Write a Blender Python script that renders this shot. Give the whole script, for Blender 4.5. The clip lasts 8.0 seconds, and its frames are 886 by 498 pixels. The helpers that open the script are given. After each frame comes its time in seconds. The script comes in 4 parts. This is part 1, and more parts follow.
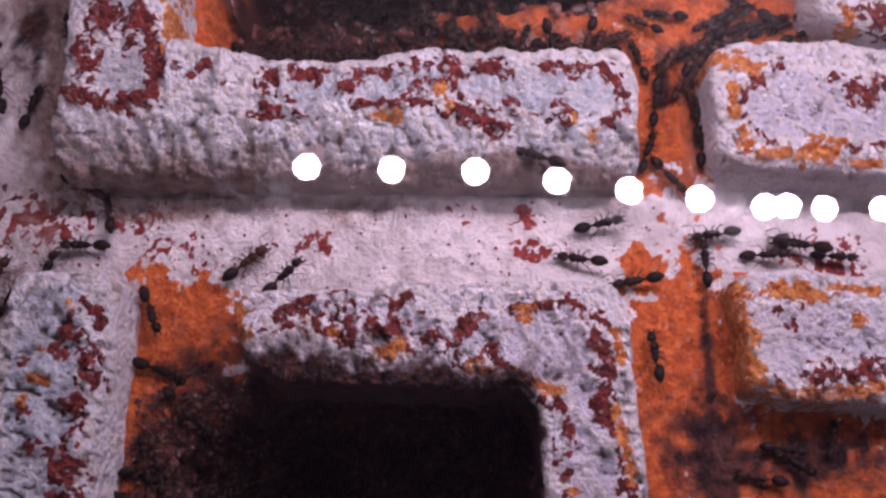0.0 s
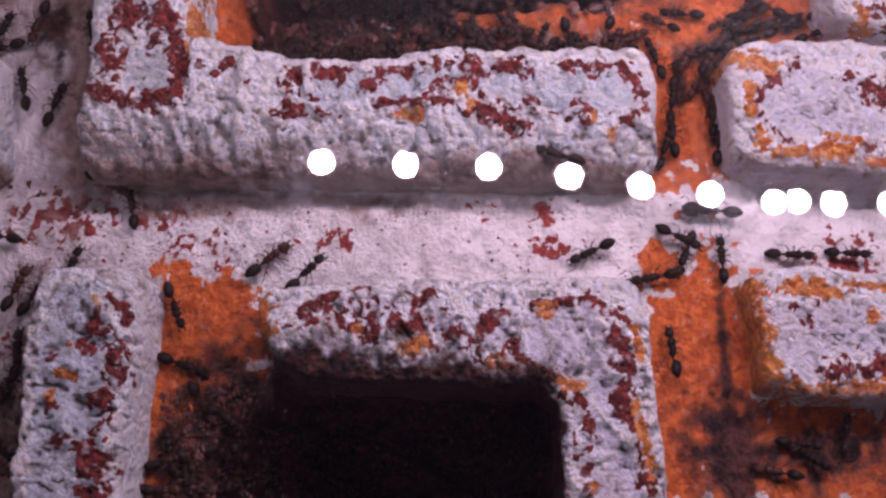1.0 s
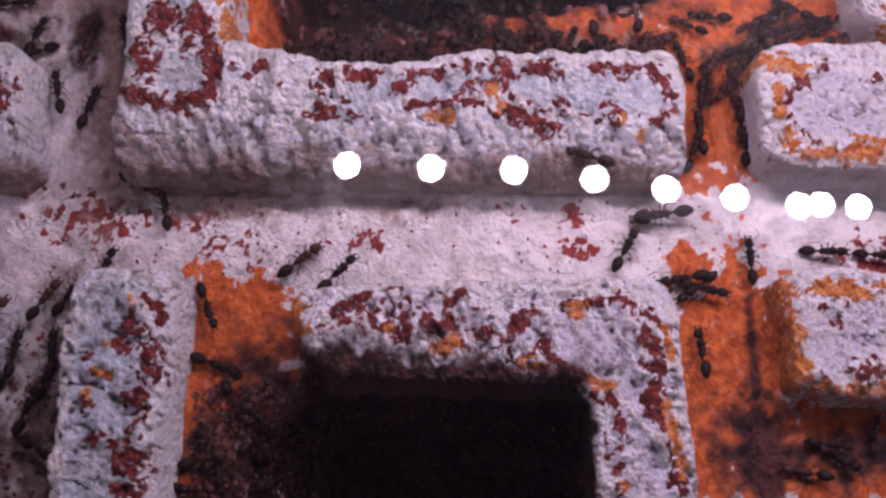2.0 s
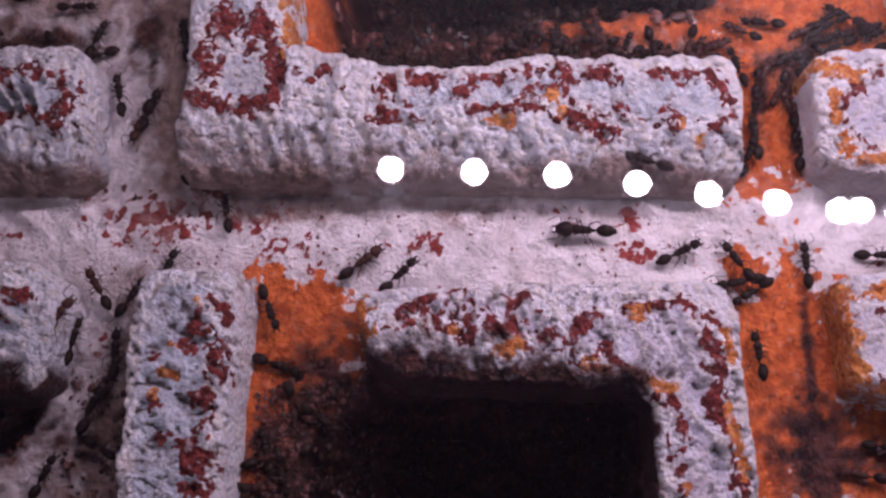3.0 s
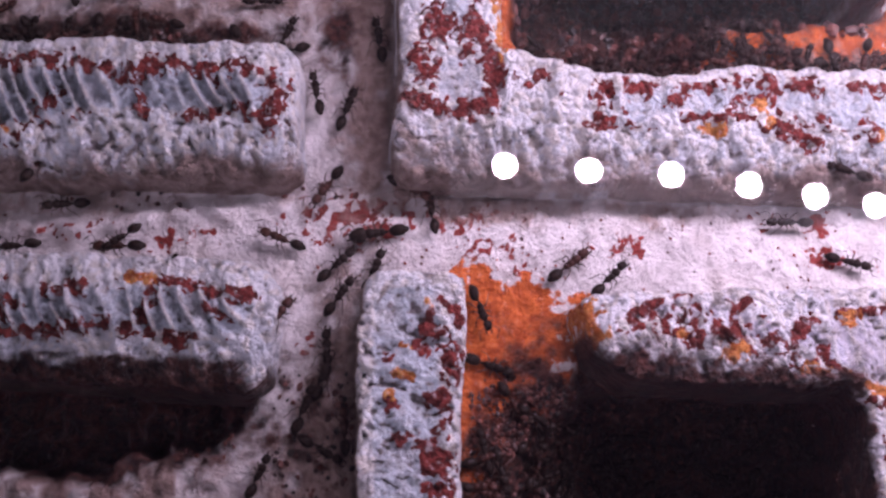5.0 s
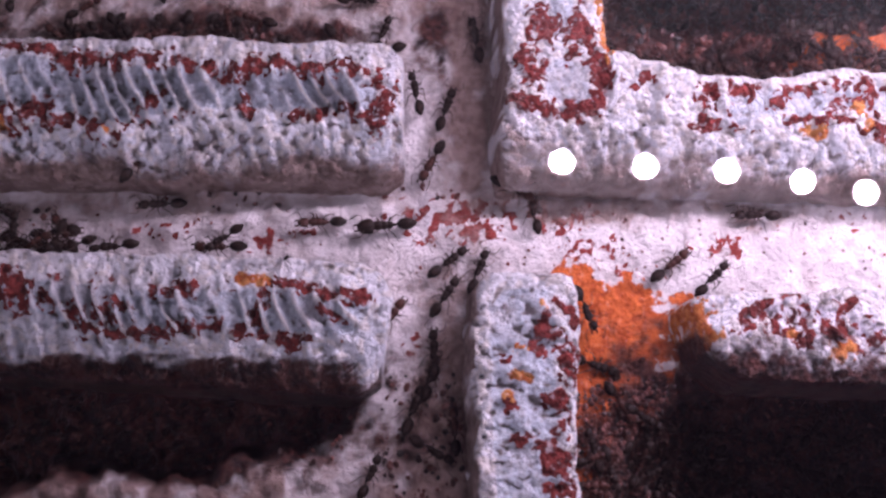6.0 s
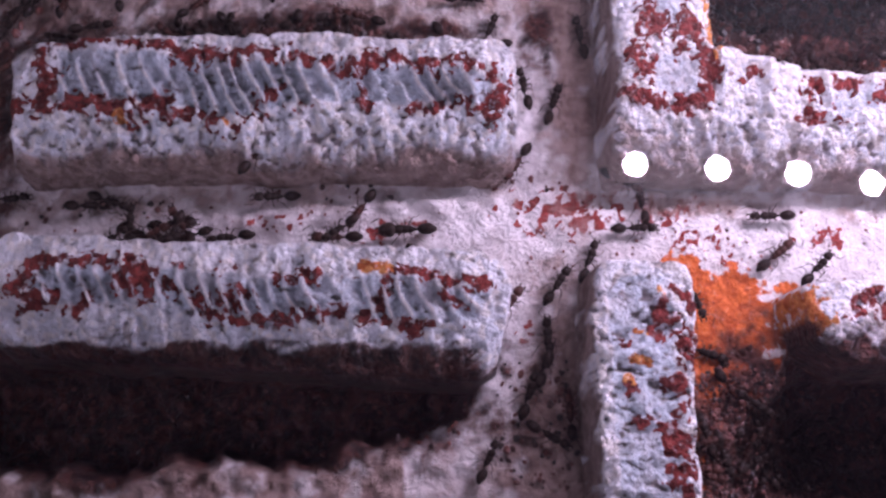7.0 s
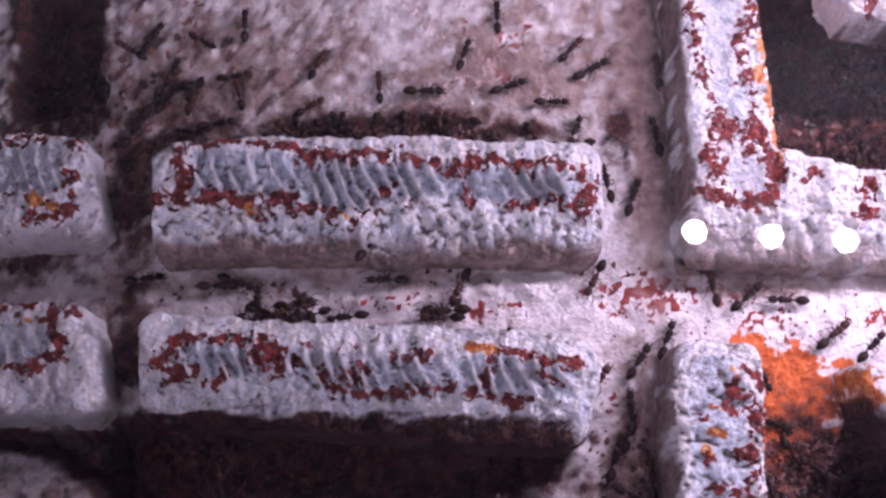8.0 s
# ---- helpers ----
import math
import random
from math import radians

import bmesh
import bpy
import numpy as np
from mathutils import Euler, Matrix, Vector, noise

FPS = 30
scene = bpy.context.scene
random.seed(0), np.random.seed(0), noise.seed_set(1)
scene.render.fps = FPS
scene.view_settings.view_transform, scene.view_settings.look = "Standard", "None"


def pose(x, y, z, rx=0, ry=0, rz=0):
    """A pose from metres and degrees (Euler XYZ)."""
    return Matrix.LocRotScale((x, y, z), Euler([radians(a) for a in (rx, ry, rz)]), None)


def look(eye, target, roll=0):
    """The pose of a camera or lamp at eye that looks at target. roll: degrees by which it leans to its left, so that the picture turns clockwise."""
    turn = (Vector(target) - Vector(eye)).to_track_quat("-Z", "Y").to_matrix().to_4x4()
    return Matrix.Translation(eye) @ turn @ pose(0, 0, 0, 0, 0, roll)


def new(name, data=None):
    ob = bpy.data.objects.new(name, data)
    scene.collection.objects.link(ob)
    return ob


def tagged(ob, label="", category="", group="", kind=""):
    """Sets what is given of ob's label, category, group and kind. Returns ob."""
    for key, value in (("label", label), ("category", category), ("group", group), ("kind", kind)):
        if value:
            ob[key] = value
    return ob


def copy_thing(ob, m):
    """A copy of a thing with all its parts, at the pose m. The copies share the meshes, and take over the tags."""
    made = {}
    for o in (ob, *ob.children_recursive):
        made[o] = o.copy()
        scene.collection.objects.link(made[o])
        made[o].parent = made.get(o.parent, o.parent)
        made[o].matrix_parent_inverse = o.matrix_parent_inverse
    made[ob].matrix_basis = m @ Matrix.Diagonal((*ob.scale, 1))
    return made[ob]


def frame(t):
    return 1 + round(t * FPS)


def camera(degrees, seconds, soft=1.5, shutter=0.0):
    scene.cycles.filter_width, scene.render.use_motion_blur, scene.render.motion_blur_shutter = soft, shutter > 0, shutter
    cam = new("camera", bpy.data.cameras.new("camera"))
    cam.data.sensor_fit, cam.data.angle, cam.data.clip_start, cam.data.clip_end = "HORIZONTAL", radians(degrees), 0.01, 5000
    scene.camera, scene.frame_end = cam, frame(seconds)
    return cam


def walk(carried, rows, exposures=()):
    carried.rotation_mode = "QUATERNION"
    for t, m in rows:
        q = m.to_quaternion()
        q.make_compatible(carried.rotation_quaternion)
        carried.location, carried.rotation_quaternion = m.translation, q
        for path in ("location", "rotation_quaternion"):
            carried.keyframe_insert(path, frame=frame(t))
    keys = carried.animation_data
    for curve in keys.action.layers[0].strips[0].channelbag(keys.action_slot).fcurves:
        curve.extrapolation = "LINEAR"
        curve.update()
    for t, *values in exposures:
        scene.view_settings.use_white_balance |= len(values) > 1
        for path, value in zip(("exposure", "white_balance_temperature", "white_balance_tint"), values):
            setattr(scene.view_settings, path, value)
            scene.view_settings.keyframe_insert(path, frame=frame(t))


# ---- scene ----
cam = camera(42.0, 8.0, soft=2.6)
PATH = [
    (0, (0.00029, 0.02280, 0.21573), (-0.00599, 0.21523, 0.26986), -0.63),
    (0.5, (-0.00016, 0.02195, 0.21590), (-0.00720, 0.21469, 0.26880), -0.55),
    (1, (-0.00224, 0.02098, 0.21608), (-0.00804, 0.21390, 0.26849), -0.59),
    (1.2, (-0.00207, 0.02089, 0.21568), (-0.00908, 0.21360, 0.26873), -0.50),
    (2.3, (-0.00486, 0.01958, 0.21514), (-0.01409, 0.21201, 0.26884), -0.26),
    (2.5, (-0.00539, 0.01909, 0.21569), (-0.01564, 0.21173, 0.26845), -0.17),
    (3, (-0.01003, 0.01882, 0.21466), (-0.01923, 0.21104, 0.26912), -0.07),
    (3.5, (-0.01538, 0.01783, 0.21513), (-0.02368, 0.21033, 0.26875), 0.00),
    (4, (-0.02433, 0.01671, 0.21631), (-0.02861, 0.20986, 0.26803), -0.14),
    (4.5, (-0.03548, 0.01586, 0.21689), (-0.03216, 0.20929, 0.26764), -0.53),
    (4.7, (-0.03946, 0.01589, 0.21654), (-0.03398, 0.20913, 0.26781), -0.54),
    (5.8, (-0.05938, 0.01595, 0.21841), (-0.04475, 0.20936, 0.26719), -1.05),
    (6, (-0.06253, 0.01594, 0.21865), (-0.04642, 0.20934, 0.26699), -1.21),
    (6.2, (-0.06423, 0.01593, 0.21902), (-0.04877, 0.20954, 0.26674), -1.21),
    (6.5, (-0.06539, 0.01519, 0.22106), (-0.05293, 0.20983, 0.26537), -1.07),
    (6.7, (-0.06955, 0.01553, 0.21816), (-0.05506, 0.20909, 0.26634), -1.18),
    (7, (-0.07638, 0.01510, 0.21411), (-0.05953, 0.20730, 0.26678), -1.30),
    (7.2, (-0.07661, 0.01187, 0.21636), (-0.06389, 0.20552, 0.26474), -0.98),
    (7.5, (-0.07758, 0.00797, 0.21567), (-0.06896, 0.20126, 0.26629), -0.65),
    (7.8, (-0.08361, 0.00110, 0.21752), (-0.07254, 0.19378, 0.26998), -0.84),
    (8, (-0.08705, -0.00350, 0.21851), (-0.07444, 0.18851, 0.27304), -0.89),
]
walk(cam, [(t, look(eye, target, roll)) for t, eye, target, roll in PATH],
     exposures=[(0, 0.72, 6850, 13), (1.0, 0.70, 6800, 13), (2.5, 0.68, 6700, 12), (3.5, 0.86, 6600, 11), (4.5, 1.14, 6420, 10), (6.5, 1.74, 6350, 11), (7.0, 1.78, 6100, 11), (8, 2.0, 6230, 11)])

# ---- light ----
MM = 0.001
Z0 = 0.250          # height of the joint between the two courses
GLASS, PANE_TOP, PANE_LEAN = 0.1325, 0.316, 9.0   # upper edge of the front pane, and the degrees by which it leans

world = bpy.data.worlds.new("dim_room")
scene.world = world
world.use_nodes = True
world.node_tree.nodes["Background"].inputs[0].default_value = (0.80, 0.70, 0.94, 1)
world.node_tree.nodes["Background"].inputs[1].default_value = 0.75
LED_POWER = 240.0


# ---- small tools ----
def mesh_object(name, data, material, parent=None, label="", smooth=True):
    if isinstance(data, bmesh.types.BMesh):
        me = bpy.data.meshes.new(name)
        data.to_mesh(me)
        data.free()
    else:
        me = data
    if material is not None and not me.materials:
        me.materials.append(material)
    if smooth:
        me.polygons.foreach_set("use_smooth", [True] * len(me.polygons))
    ob = new(name, me)
    ob.parent = parent
    if label:
        tagged(ob, label)
    return ob


def part(name, bm, material, parent, label=""):
    return mesh_object(name, bm, material, parent, label)


def lattice(i, j, seed):
    h = (i.astype(np.int64) * 374761393 + j.astype(np.int64) * 668265263 + seed * 974711) & 0x7FFFFFFF
    h = ((h ^ (h >> 13)) * 1274126177) & 0x7FFFFFFF
    return ((h ^ (h >> 16)) & 0xFFFF) / 65535.0


def grain(x, z, size, seed=1, octaves=3):
    """Smooth value noise about zero, of that size in mm."""
    total, amp, norm = 0.0, 1.0, 0.0
    for o in range(octaves):
        u, v = x / size + 17.3 * o, z / size - 9.1 * o
        i, j = np.floor(u), np.floor(v)
        a, b = u - i, v - j
        a, b = a * a * (3 - 2 * a), b * b * (3 - 2 * b)
        n = (lattice(i, j, seed + o) * (1 - a) + lattice(i + 1, j, seed + o) * a) * (1 - b) \
            + (lattice(i, j + 1, seed + o) * (1 - a) + lattice(i + 1, j + 1, seed + o) * a) * b
        total, norm = total + amp * (n - 0.5), norm + amp
        amp, size = amp * 0.55, size * 0.5
    return 2 * total / norm


def inside(poly, x, z):
    """Distance in mm to the outline, positive inside."""
    best, odd = np.full(x.shape, 1e9), np.zeros(x.shape, bool)
    for (ax, az), (bx, bz) in zip(poly, poly[1:] + poly[:1]):
        ex, ez = bx - ax, bz - az
        k = np.clip(((x - ax) * ex + (z - az) * ez) / (ex * ex + ez * ez), 0, 1)
        best = np.minimum(best, np.hypot(x - ax - k * ex, z - az - k * ez))
        if az != bz:
            odd ^= ((az > z) != (bz > z)) & (x < ex * (z - az) / (bz - az) + ax)
    return np.where(odd, best, -best)


def blots(spots, x, z, wobble=0.35, seed=5):
    """1 in the middle of each spot (x, z, half width, half height), 0.5 at its ragged rim."""
    out = np.zeros(x.shape)
    ragged = wobble * grain(x, z, 1.6, seed, 3)
    for cx, cz, rx, rz in spots:
        out = np.maximum(out, 1 - 0.38 * np.hypot((x - cx) / rx, (z - cz) / rz) + ragged)
    return np.clip(out, 0, 1)


def streaks(lines, x, z, wobble=0.35, seed=5):
    """Like blots, along bent lines (half width, point, point ...); a spot (x, z, half width, half height) stays a spot."""
    out = blots([s for s in lines if not isinstance(s[1], tuple)], x, z, wobble, seed)
    ragged = wobble * grain(x, z, 1.6, seed, 3)
    for wide, *points in lines:
        if isinstance(points[0], tuple):
            for (ax, az), (bx, bz) in zip(points, points[1:] or points):
                ex, ez = bx - ax, bz - az
                k = np.clip(((x - ax) * ex + (z - az) * ez) / max(ex * ex + ez * ez, 1e-6), 0, 1)
                out = np.maximum(out, 1 - 0.30 * np.hypot(x - ax - k * ex, z - az - k * ez) / wide + ragged)
    return np.clip(out, 0, 1)


def bow(x):
    """The wall bows back to both sides: depth in mm at x mm."""
    return 136.5 + 0.0019 * (x + 30) ** 2


def sheet(name, x, y, z, keep, masks):
    """A mesh from a grid of places in mm; keep: which cells stand; masks: named values of each corner."""
    rows_, cols = x.shape
    number = np.arange(rows_ * cols).reshape(rows_, cols)
    quads = np.stack([number[:-1, :-1], number[:-1, 1:], number[1:, 1:], number[1:, :-1]], -1)[keep]
    used = np.unique(quads)
    place = np.full(rows_ * cols, -1)
    place[used] = np.arange(len(used))
    verts = np.stack([x.ravel() * MM, y.ravel() * MM, z.ravel() * MM + Z0], -1)[used]
    me = bpy.data.meshes.new(name)
    me.from_pydata(verts.tolist(), [], place[quads].tolist())
    for key, values in masks.items():
        me.attributes.new(key, "FLOAT", "POINT").data.foreach_set("value", values.ravel()[used].astype(np.float32))
    return me


# ---- materials ----
def material(name):
    m = bpy.data.materials.new(name)
    m.use_nodes = True
    return m, m.node_tree.nodes, m.node_tree.links, m.node_tree.nodes["Principled BSDF"]


def noise_node(nodes, links, size, detail=4, rough=0.6):
    """Noise of that feature size in mm over the object's own space."""
    where = nodes.new("ShaderNodeTexCoord")
    n = nodes.new("ShaderNodeTexNoise")
    n.inputs["Scale"].default_value = 1000.0 / size
    n.inputs["Detail"].default_value = detail
    n.inputs["Roughness"].default_value = rough
    links.new(where.outputs["Object"], n.inputs["Vector"])
    return n.outputs["Fac"]


def math_node(nodes, links, kind, a, b):
    n = nodes.new("ShaderNodeMath")
    n.operation = kind
    for slot, value in zip(n.inputs, (a, b)):
        if isinstance(value, (int, float)):
            slot.default_value = value
        else:
            links.new(value, slot)
    return n.outputs[0]


def step_node(nodes, links, value, low, high):
    n = nodes.new("ShaderNodeMapRange")
    n.interpolation_type = "SMOOTHSTEP"
    links.new(value, n.inputs["Value"])
    n.inputs["From Min"].default_value, n.inputs["From Max"].default_value = low, high
    return n.outputs["Result"]


def blend_node(nodes, links, fac, a, b):
    n = nodes.new("ShaderNodeMix")
    n.data_type = "RGBA"
    if isinstance(fac, (int, float)):
        n.inputs["Factor"].default_value = fac
    else:
        links.new(fac, n.inputs["Factor"])
    for slot, value in zip((n.inputs[6], n.inputs[7]), (a, b)):
        if isinstance(value, tuple):
            slot.default_value = (*value, 1)
        else:
            links.new(value, slot)
    return n.outputs[2]


def plaster(name, pale, white, red, rough=0.85, bump=0.5, flecks=0.5, crevice=0.25, crumb=0.0, ochre=((0.30, 0.060, 0.022), (0.60, 0.165, 0.042)), smooth=((0.46, 0.495, 0.575), (0.66, 0.69, 0.76))):
    """Chalky paint with red and orange pigment where the masks say, stains, soil, and shade painted in crevices and
    pits.
    """
    m, nodes, links, shader = material(name)
    fine, mid, large = (noise_node(nodes, links, s, 5) for s in (0.60, 2.0, 7.0))

    def attribute(key):
        at = nodes.new("ShaderNodeAttribute")
        at.attribute_name = key
        return at.outputs["Fac"]

    def ragged(value, coarse, small):
        out = math_node(nodes, links, "ADD", value, math_node(nodes, links, "MULTIPLY", math_node(nodes, links, "SUBTRACT", mid, 0.5), coarse))
        return math_node(nodes, links, "ADD", out, math_node(nodes, links, "MULTIPLY", math_node(nodes, links, "SUBTRACT", fine, 0.5), small))

    where, bent = nodes.new("ShaderNodeTexCoord"), nodes.new("ShaderNodeVectorMath")
    wander, cells = nodes.new("ShaderNodeTexNoise"), nodes.new("ShaderNodeTexVoronoi")
    wander.inputs["Scale"].default_value, cells.inputs["Scale"].default_value = 1100.0, 1000.0 / 0.85
    links.new(where.outputs["Object"], wander.inputs["Vector"])
    bent.operation = "MULTIPLY_ADD"
    bent.inputs[1].default_value = (0.0007, 0.0007, 0.0007)
    links.new(wander.outputs["Color"], bent.inputs[0])
    links.new(where.outputs["Object"], bent.inputs[2])
    links.new(bent.outputs[0], cells.inputs["Vector"])
    own_cell = nodes.new("ShaderNodeSeparateColor")
    links.new(cells.outputs["Color"], own_cell.inputs[0])

    def crumbly(value, spread, small):
        """Each crumb of paint is wholly in or out of a patch near its edge."""
        out = math_node(nodes, links, "ADD", value, math_node(nodes, links, "MULTIPLY", math_node(nodes, links, "SUBTRACT", own_cell.outputs[0], 0.5), spread))
        return math_node(nodes, links, "ADD", out, math_node(nodes, links, "MULTIPLY", math_node(nodes, links, "SUBTRACT", fine, 0.5), small))

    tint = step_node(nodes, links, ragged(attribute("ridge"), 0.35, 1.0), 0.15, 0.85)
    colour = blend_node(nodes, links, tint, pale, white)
    slate = blend_node(nodes, links, step_node(nodes, links, fine, 0.3, 0.7), *smooth)
    colour = blend_node(nodes, links, step_node(nodes, links, ragged(attribute("panel"), 0.3, 0.5), 0.28, 0.60), colour, slate)
    height = math_node(nodes, links, "ADD", math_node(nodes, links, "MULTIPLY", fine, 0.9), math_node(nodes, links, "MULTIPLY", mid, 0.85))
    lumps = math_node(nodes, links, "MULTIPLY", math_node(nodes, links, "SUBTRACT", 0.45, cells.outputs["Distance"]), crumb)
    lumps = math_node(nodes, links, "MULTIPLY", lumps, math_node(nodes, links, "SUBTRACT", 1.0, attribute("panel")))
    # Low parts of the bump coloured darker, as shade in the crevices.
    crevice_shade = step_node(nodes, links, height, 0.84, 0.66)
    colour = blend_node(nodes, links, math_node(nodes, links, "MULTIPLY", crevice_shade, crevice), colour, (0.20, 0.15, 0.16))
    colour = blend_node(nodes, links, math_node(nodes, links, "MULTIPLY", step_node(nodes, links, large, 0.45, 0.7), 0.30), colour, (0.62, 0.50, 0.46))
    speck = step_node(nodes, links, noise_node(nodes, links, 0.8, 2), 0.61, 0.67)
    colour = blend_node(nodes, links, math_node(nodes, links, "MULTIPLY", speck, flecks), colour, (0.13, 0.065, 0.065))
    # Pits get a darker colour too: their shade is painted in.
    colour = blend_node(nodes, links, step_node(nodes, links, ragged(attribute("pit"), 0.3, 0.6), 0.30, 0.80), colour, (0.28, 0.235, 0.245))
    cream = math_node(nodes, links, "MULTIPLY", step_node(nodes, links, own_cell.outputs[2], 0.55, 0.75), math_node(nodes, links, "SUBTRACT", 1.0, attribute("panel")))
    colour = blend_node(nodes, links, math_node(nodes, links, "MULTIPLY", cream, 0.9 * crumb), colour, (0.82, 0.71, 0.62))
    # Dark outline round red patches: shade of a recess put into the colour.
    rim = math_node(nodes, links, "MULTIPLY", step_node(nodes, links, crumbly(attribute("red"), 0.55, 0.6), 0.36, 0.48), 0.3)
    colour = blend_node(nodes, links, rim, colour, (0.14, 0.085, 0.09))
    for key, dark, bright, low, high, coarse, small in (("red", red, (0.27, 0.042, 0.036), 0.46, 0.52, 0.75, 0.6), ("orange", *ochre, 0.44, 0.54, 0.55, 0.6)):
        own = blend_node(nodes, links, step_node(nodes, links, math_node(nodes, links, "ADD", math_node(nodes, links, "MULTIPLY", own_cell.outputs[1], 0.4), fine), 0.45, 0.95), dark, bright)
        colour = blend_node(nodes, links, step_node(nodes, links, crumbly(attribute(key), coarse if crumb or key == "red" else 0.25 * coarse, small), low, high), colour, own)
    dry = step_node(nodes, links, noise_node(nodes, links, 0.9, 3), 0.58, 0.66)
    colour = blend_node(nodes, links, math_node(nodes, links, "MULTIPLY", dry, min(flecks, 0.6)), colour, white)
    # Brown where this mask says: real stains, plus shade painted into the colour.
    colour = blend_node(nodes, links, step_node(nodes, links, ragged(attribute("stain_shade"), 0.8, 0.5), 0.15, 0.95), colour, blend_node(nodes, links, step_node(nodes, links, mid, 0.35, 0.65), (0.19, 0.120, 0.105), (0.34, 0.245, 0.22)))
    # Near-black soil colour, which also carries the painted shade of the recesses.
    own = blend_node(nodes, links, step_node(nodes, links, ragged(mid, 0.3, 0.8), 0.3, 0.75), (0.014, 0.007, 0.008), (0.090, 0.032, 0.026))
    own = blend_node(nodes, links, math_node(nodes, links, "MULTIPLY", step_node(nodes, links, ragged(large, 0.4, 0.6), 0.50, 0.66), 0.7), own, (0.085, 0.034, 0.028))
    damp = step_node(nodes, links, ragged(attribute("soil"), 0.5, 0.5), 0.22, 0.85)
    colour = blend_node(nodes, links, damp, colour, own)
    links.new(colour, shader.inputs["Base Color"])
    links.new(math_node(nodes, links, "SUBTRACT", rough, math_node(nodes, links, "MULTIPLY", damp, 0.47)), shader.inputs["Roughness"])
    shader.inputs["Specular IOR Level"].default_value = 0.25
    lift = nodes.new("ShaderNodeBump")
    lift.inputs["Strength"].default_value = bump
    lift.inputs["Distance"].default_value = 0.0028
    links.new(math_node(nodes, links, "ADD", height, lumps), lift.inputs["Height"])
    links.new(lift.outputs["Normal"], shader.inputs["Normal"])
    return m


def plain(name, colour, rough, metal=0.0, vary=0.25, size=1.0, coat=0.0, gloss=0.5):
    m, nodes, links, shader = material(name)
    n = noise_node(nodes, links, size, 4)
    dark = tuple(c * (1 - vary) for c in colour)
    light = tuple(min(1, c * (1 + vary)) for c in colour)
    links.new(blend_node(nodes, links, step_node(nodes, links, n, 0.35, 0.65), dark, light), shader.inputs["Base Color"])
    shader.inputs["Roughness"].default_value, shader.inputs["Metallic"].default_value = rough, metal
    shader.inputs["Coat Weight"].default_value, shader.inputs["Specular IOR Level"].default_value = coat, gloss
    return m


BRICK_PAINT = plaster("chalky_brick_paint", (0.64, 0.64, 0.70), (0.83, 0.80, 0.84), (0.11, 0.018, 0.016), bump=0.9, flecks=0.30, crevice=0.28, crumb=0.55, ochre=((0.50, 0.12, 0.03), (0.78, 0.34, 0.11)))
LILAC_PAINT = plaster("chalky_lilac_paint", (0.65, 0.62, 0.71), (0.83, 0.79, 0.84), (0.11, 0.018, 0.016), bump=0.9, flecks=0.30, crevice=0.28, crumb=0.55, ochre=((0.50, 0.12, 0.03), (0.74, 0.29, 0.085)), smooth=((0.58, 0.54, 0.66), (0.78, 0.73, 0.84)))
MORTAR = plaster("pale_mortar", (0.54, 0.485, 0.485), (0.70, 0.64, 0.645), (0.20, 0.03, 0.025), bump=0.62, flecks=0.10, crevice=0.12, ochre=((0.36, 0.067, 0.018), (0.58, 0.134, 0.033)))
CHITIN = plain("dark_chitin", (0.013, 0.007, 0.006), 0.45, 0, 0.5, 0.5, 0.0, 0.10)
RED_CHITIN = plain("red_brown_chitin", (0.036, 0.012, 0.009), 0.45, 0, 0.4, 0.6, 0.0, 0.15)
LEG_CHITIN = plain("brown_leg_chitin", (0.055, 0.026, 0.020), 0.45, 0, 0.3, 0.4, 0.0, 0.3)
CASE = plain("dark_stained_board", (0.030, 0.022, 0.018), 0.6, 0, 0.4, 8.0)
WHITE_TAPE = plain("white_light_tape", (0.75, 0.75, 0.74), 0.5, 0, 0.05, 2.0)
WHITE_PLASTIC = plain("white_plastic", (0.80, 0.80, 0.78), 0.35, 0, 0.04, 2.0)


def scattered(name, colours, rough):
    """Each loose piece takes its own colour."""
    m, nodes, links, shader = material(name)
    own, ramp = nodes.new("ShaderNodeNewGeometry"), nodes.new("ShaderNodeValToRGB")
    while len(ramp.color_ramp.elements) < len(colours):
        ramp.color_ramp.elements.new(0.5)
    for k, (e, c) in enumerate(zip(ramp.color_ramp.elements, colours)):
        e.position, e.color = k / (len(colours) - 1), (*c, 1)
    links.new(own.outputs["Random Per Island"], ramp.inputs[0])
    links.new(ramp.outputs[0], shader.inputs["Base Color"])
    shader.inputs["Roughness"].default_value = rough
    return m


CRUMB = scattered("soil_crumb", ((0.010, 0.006, 0.006), (0.030, 0.011, 0.010), (0.11, 0.030, 0.022), (0.13, 0.050, 0.042)), 0.5)
GRAIN = scattered("sand_grain", ((0.10, 0.02, 0.015), (0.22, 0.05, 0.035), (0.06, 0.03, 0.03)), 0.7)


def glowing(name, colour, power):
    m, nodes, links, shader = material(name)
    shader.inputs["Base Color"].default_value = (0.9, 0.9, 0.8, 1)
    shader.inputs["Emission Color"].default_value = (*colour, 1)
    shader.inputs["Emission Strength"].default_value = power
    return m


LED_LIGHT = glowing("cool_white_led", (0.97, 0.80, 1.06), LED_POWER)


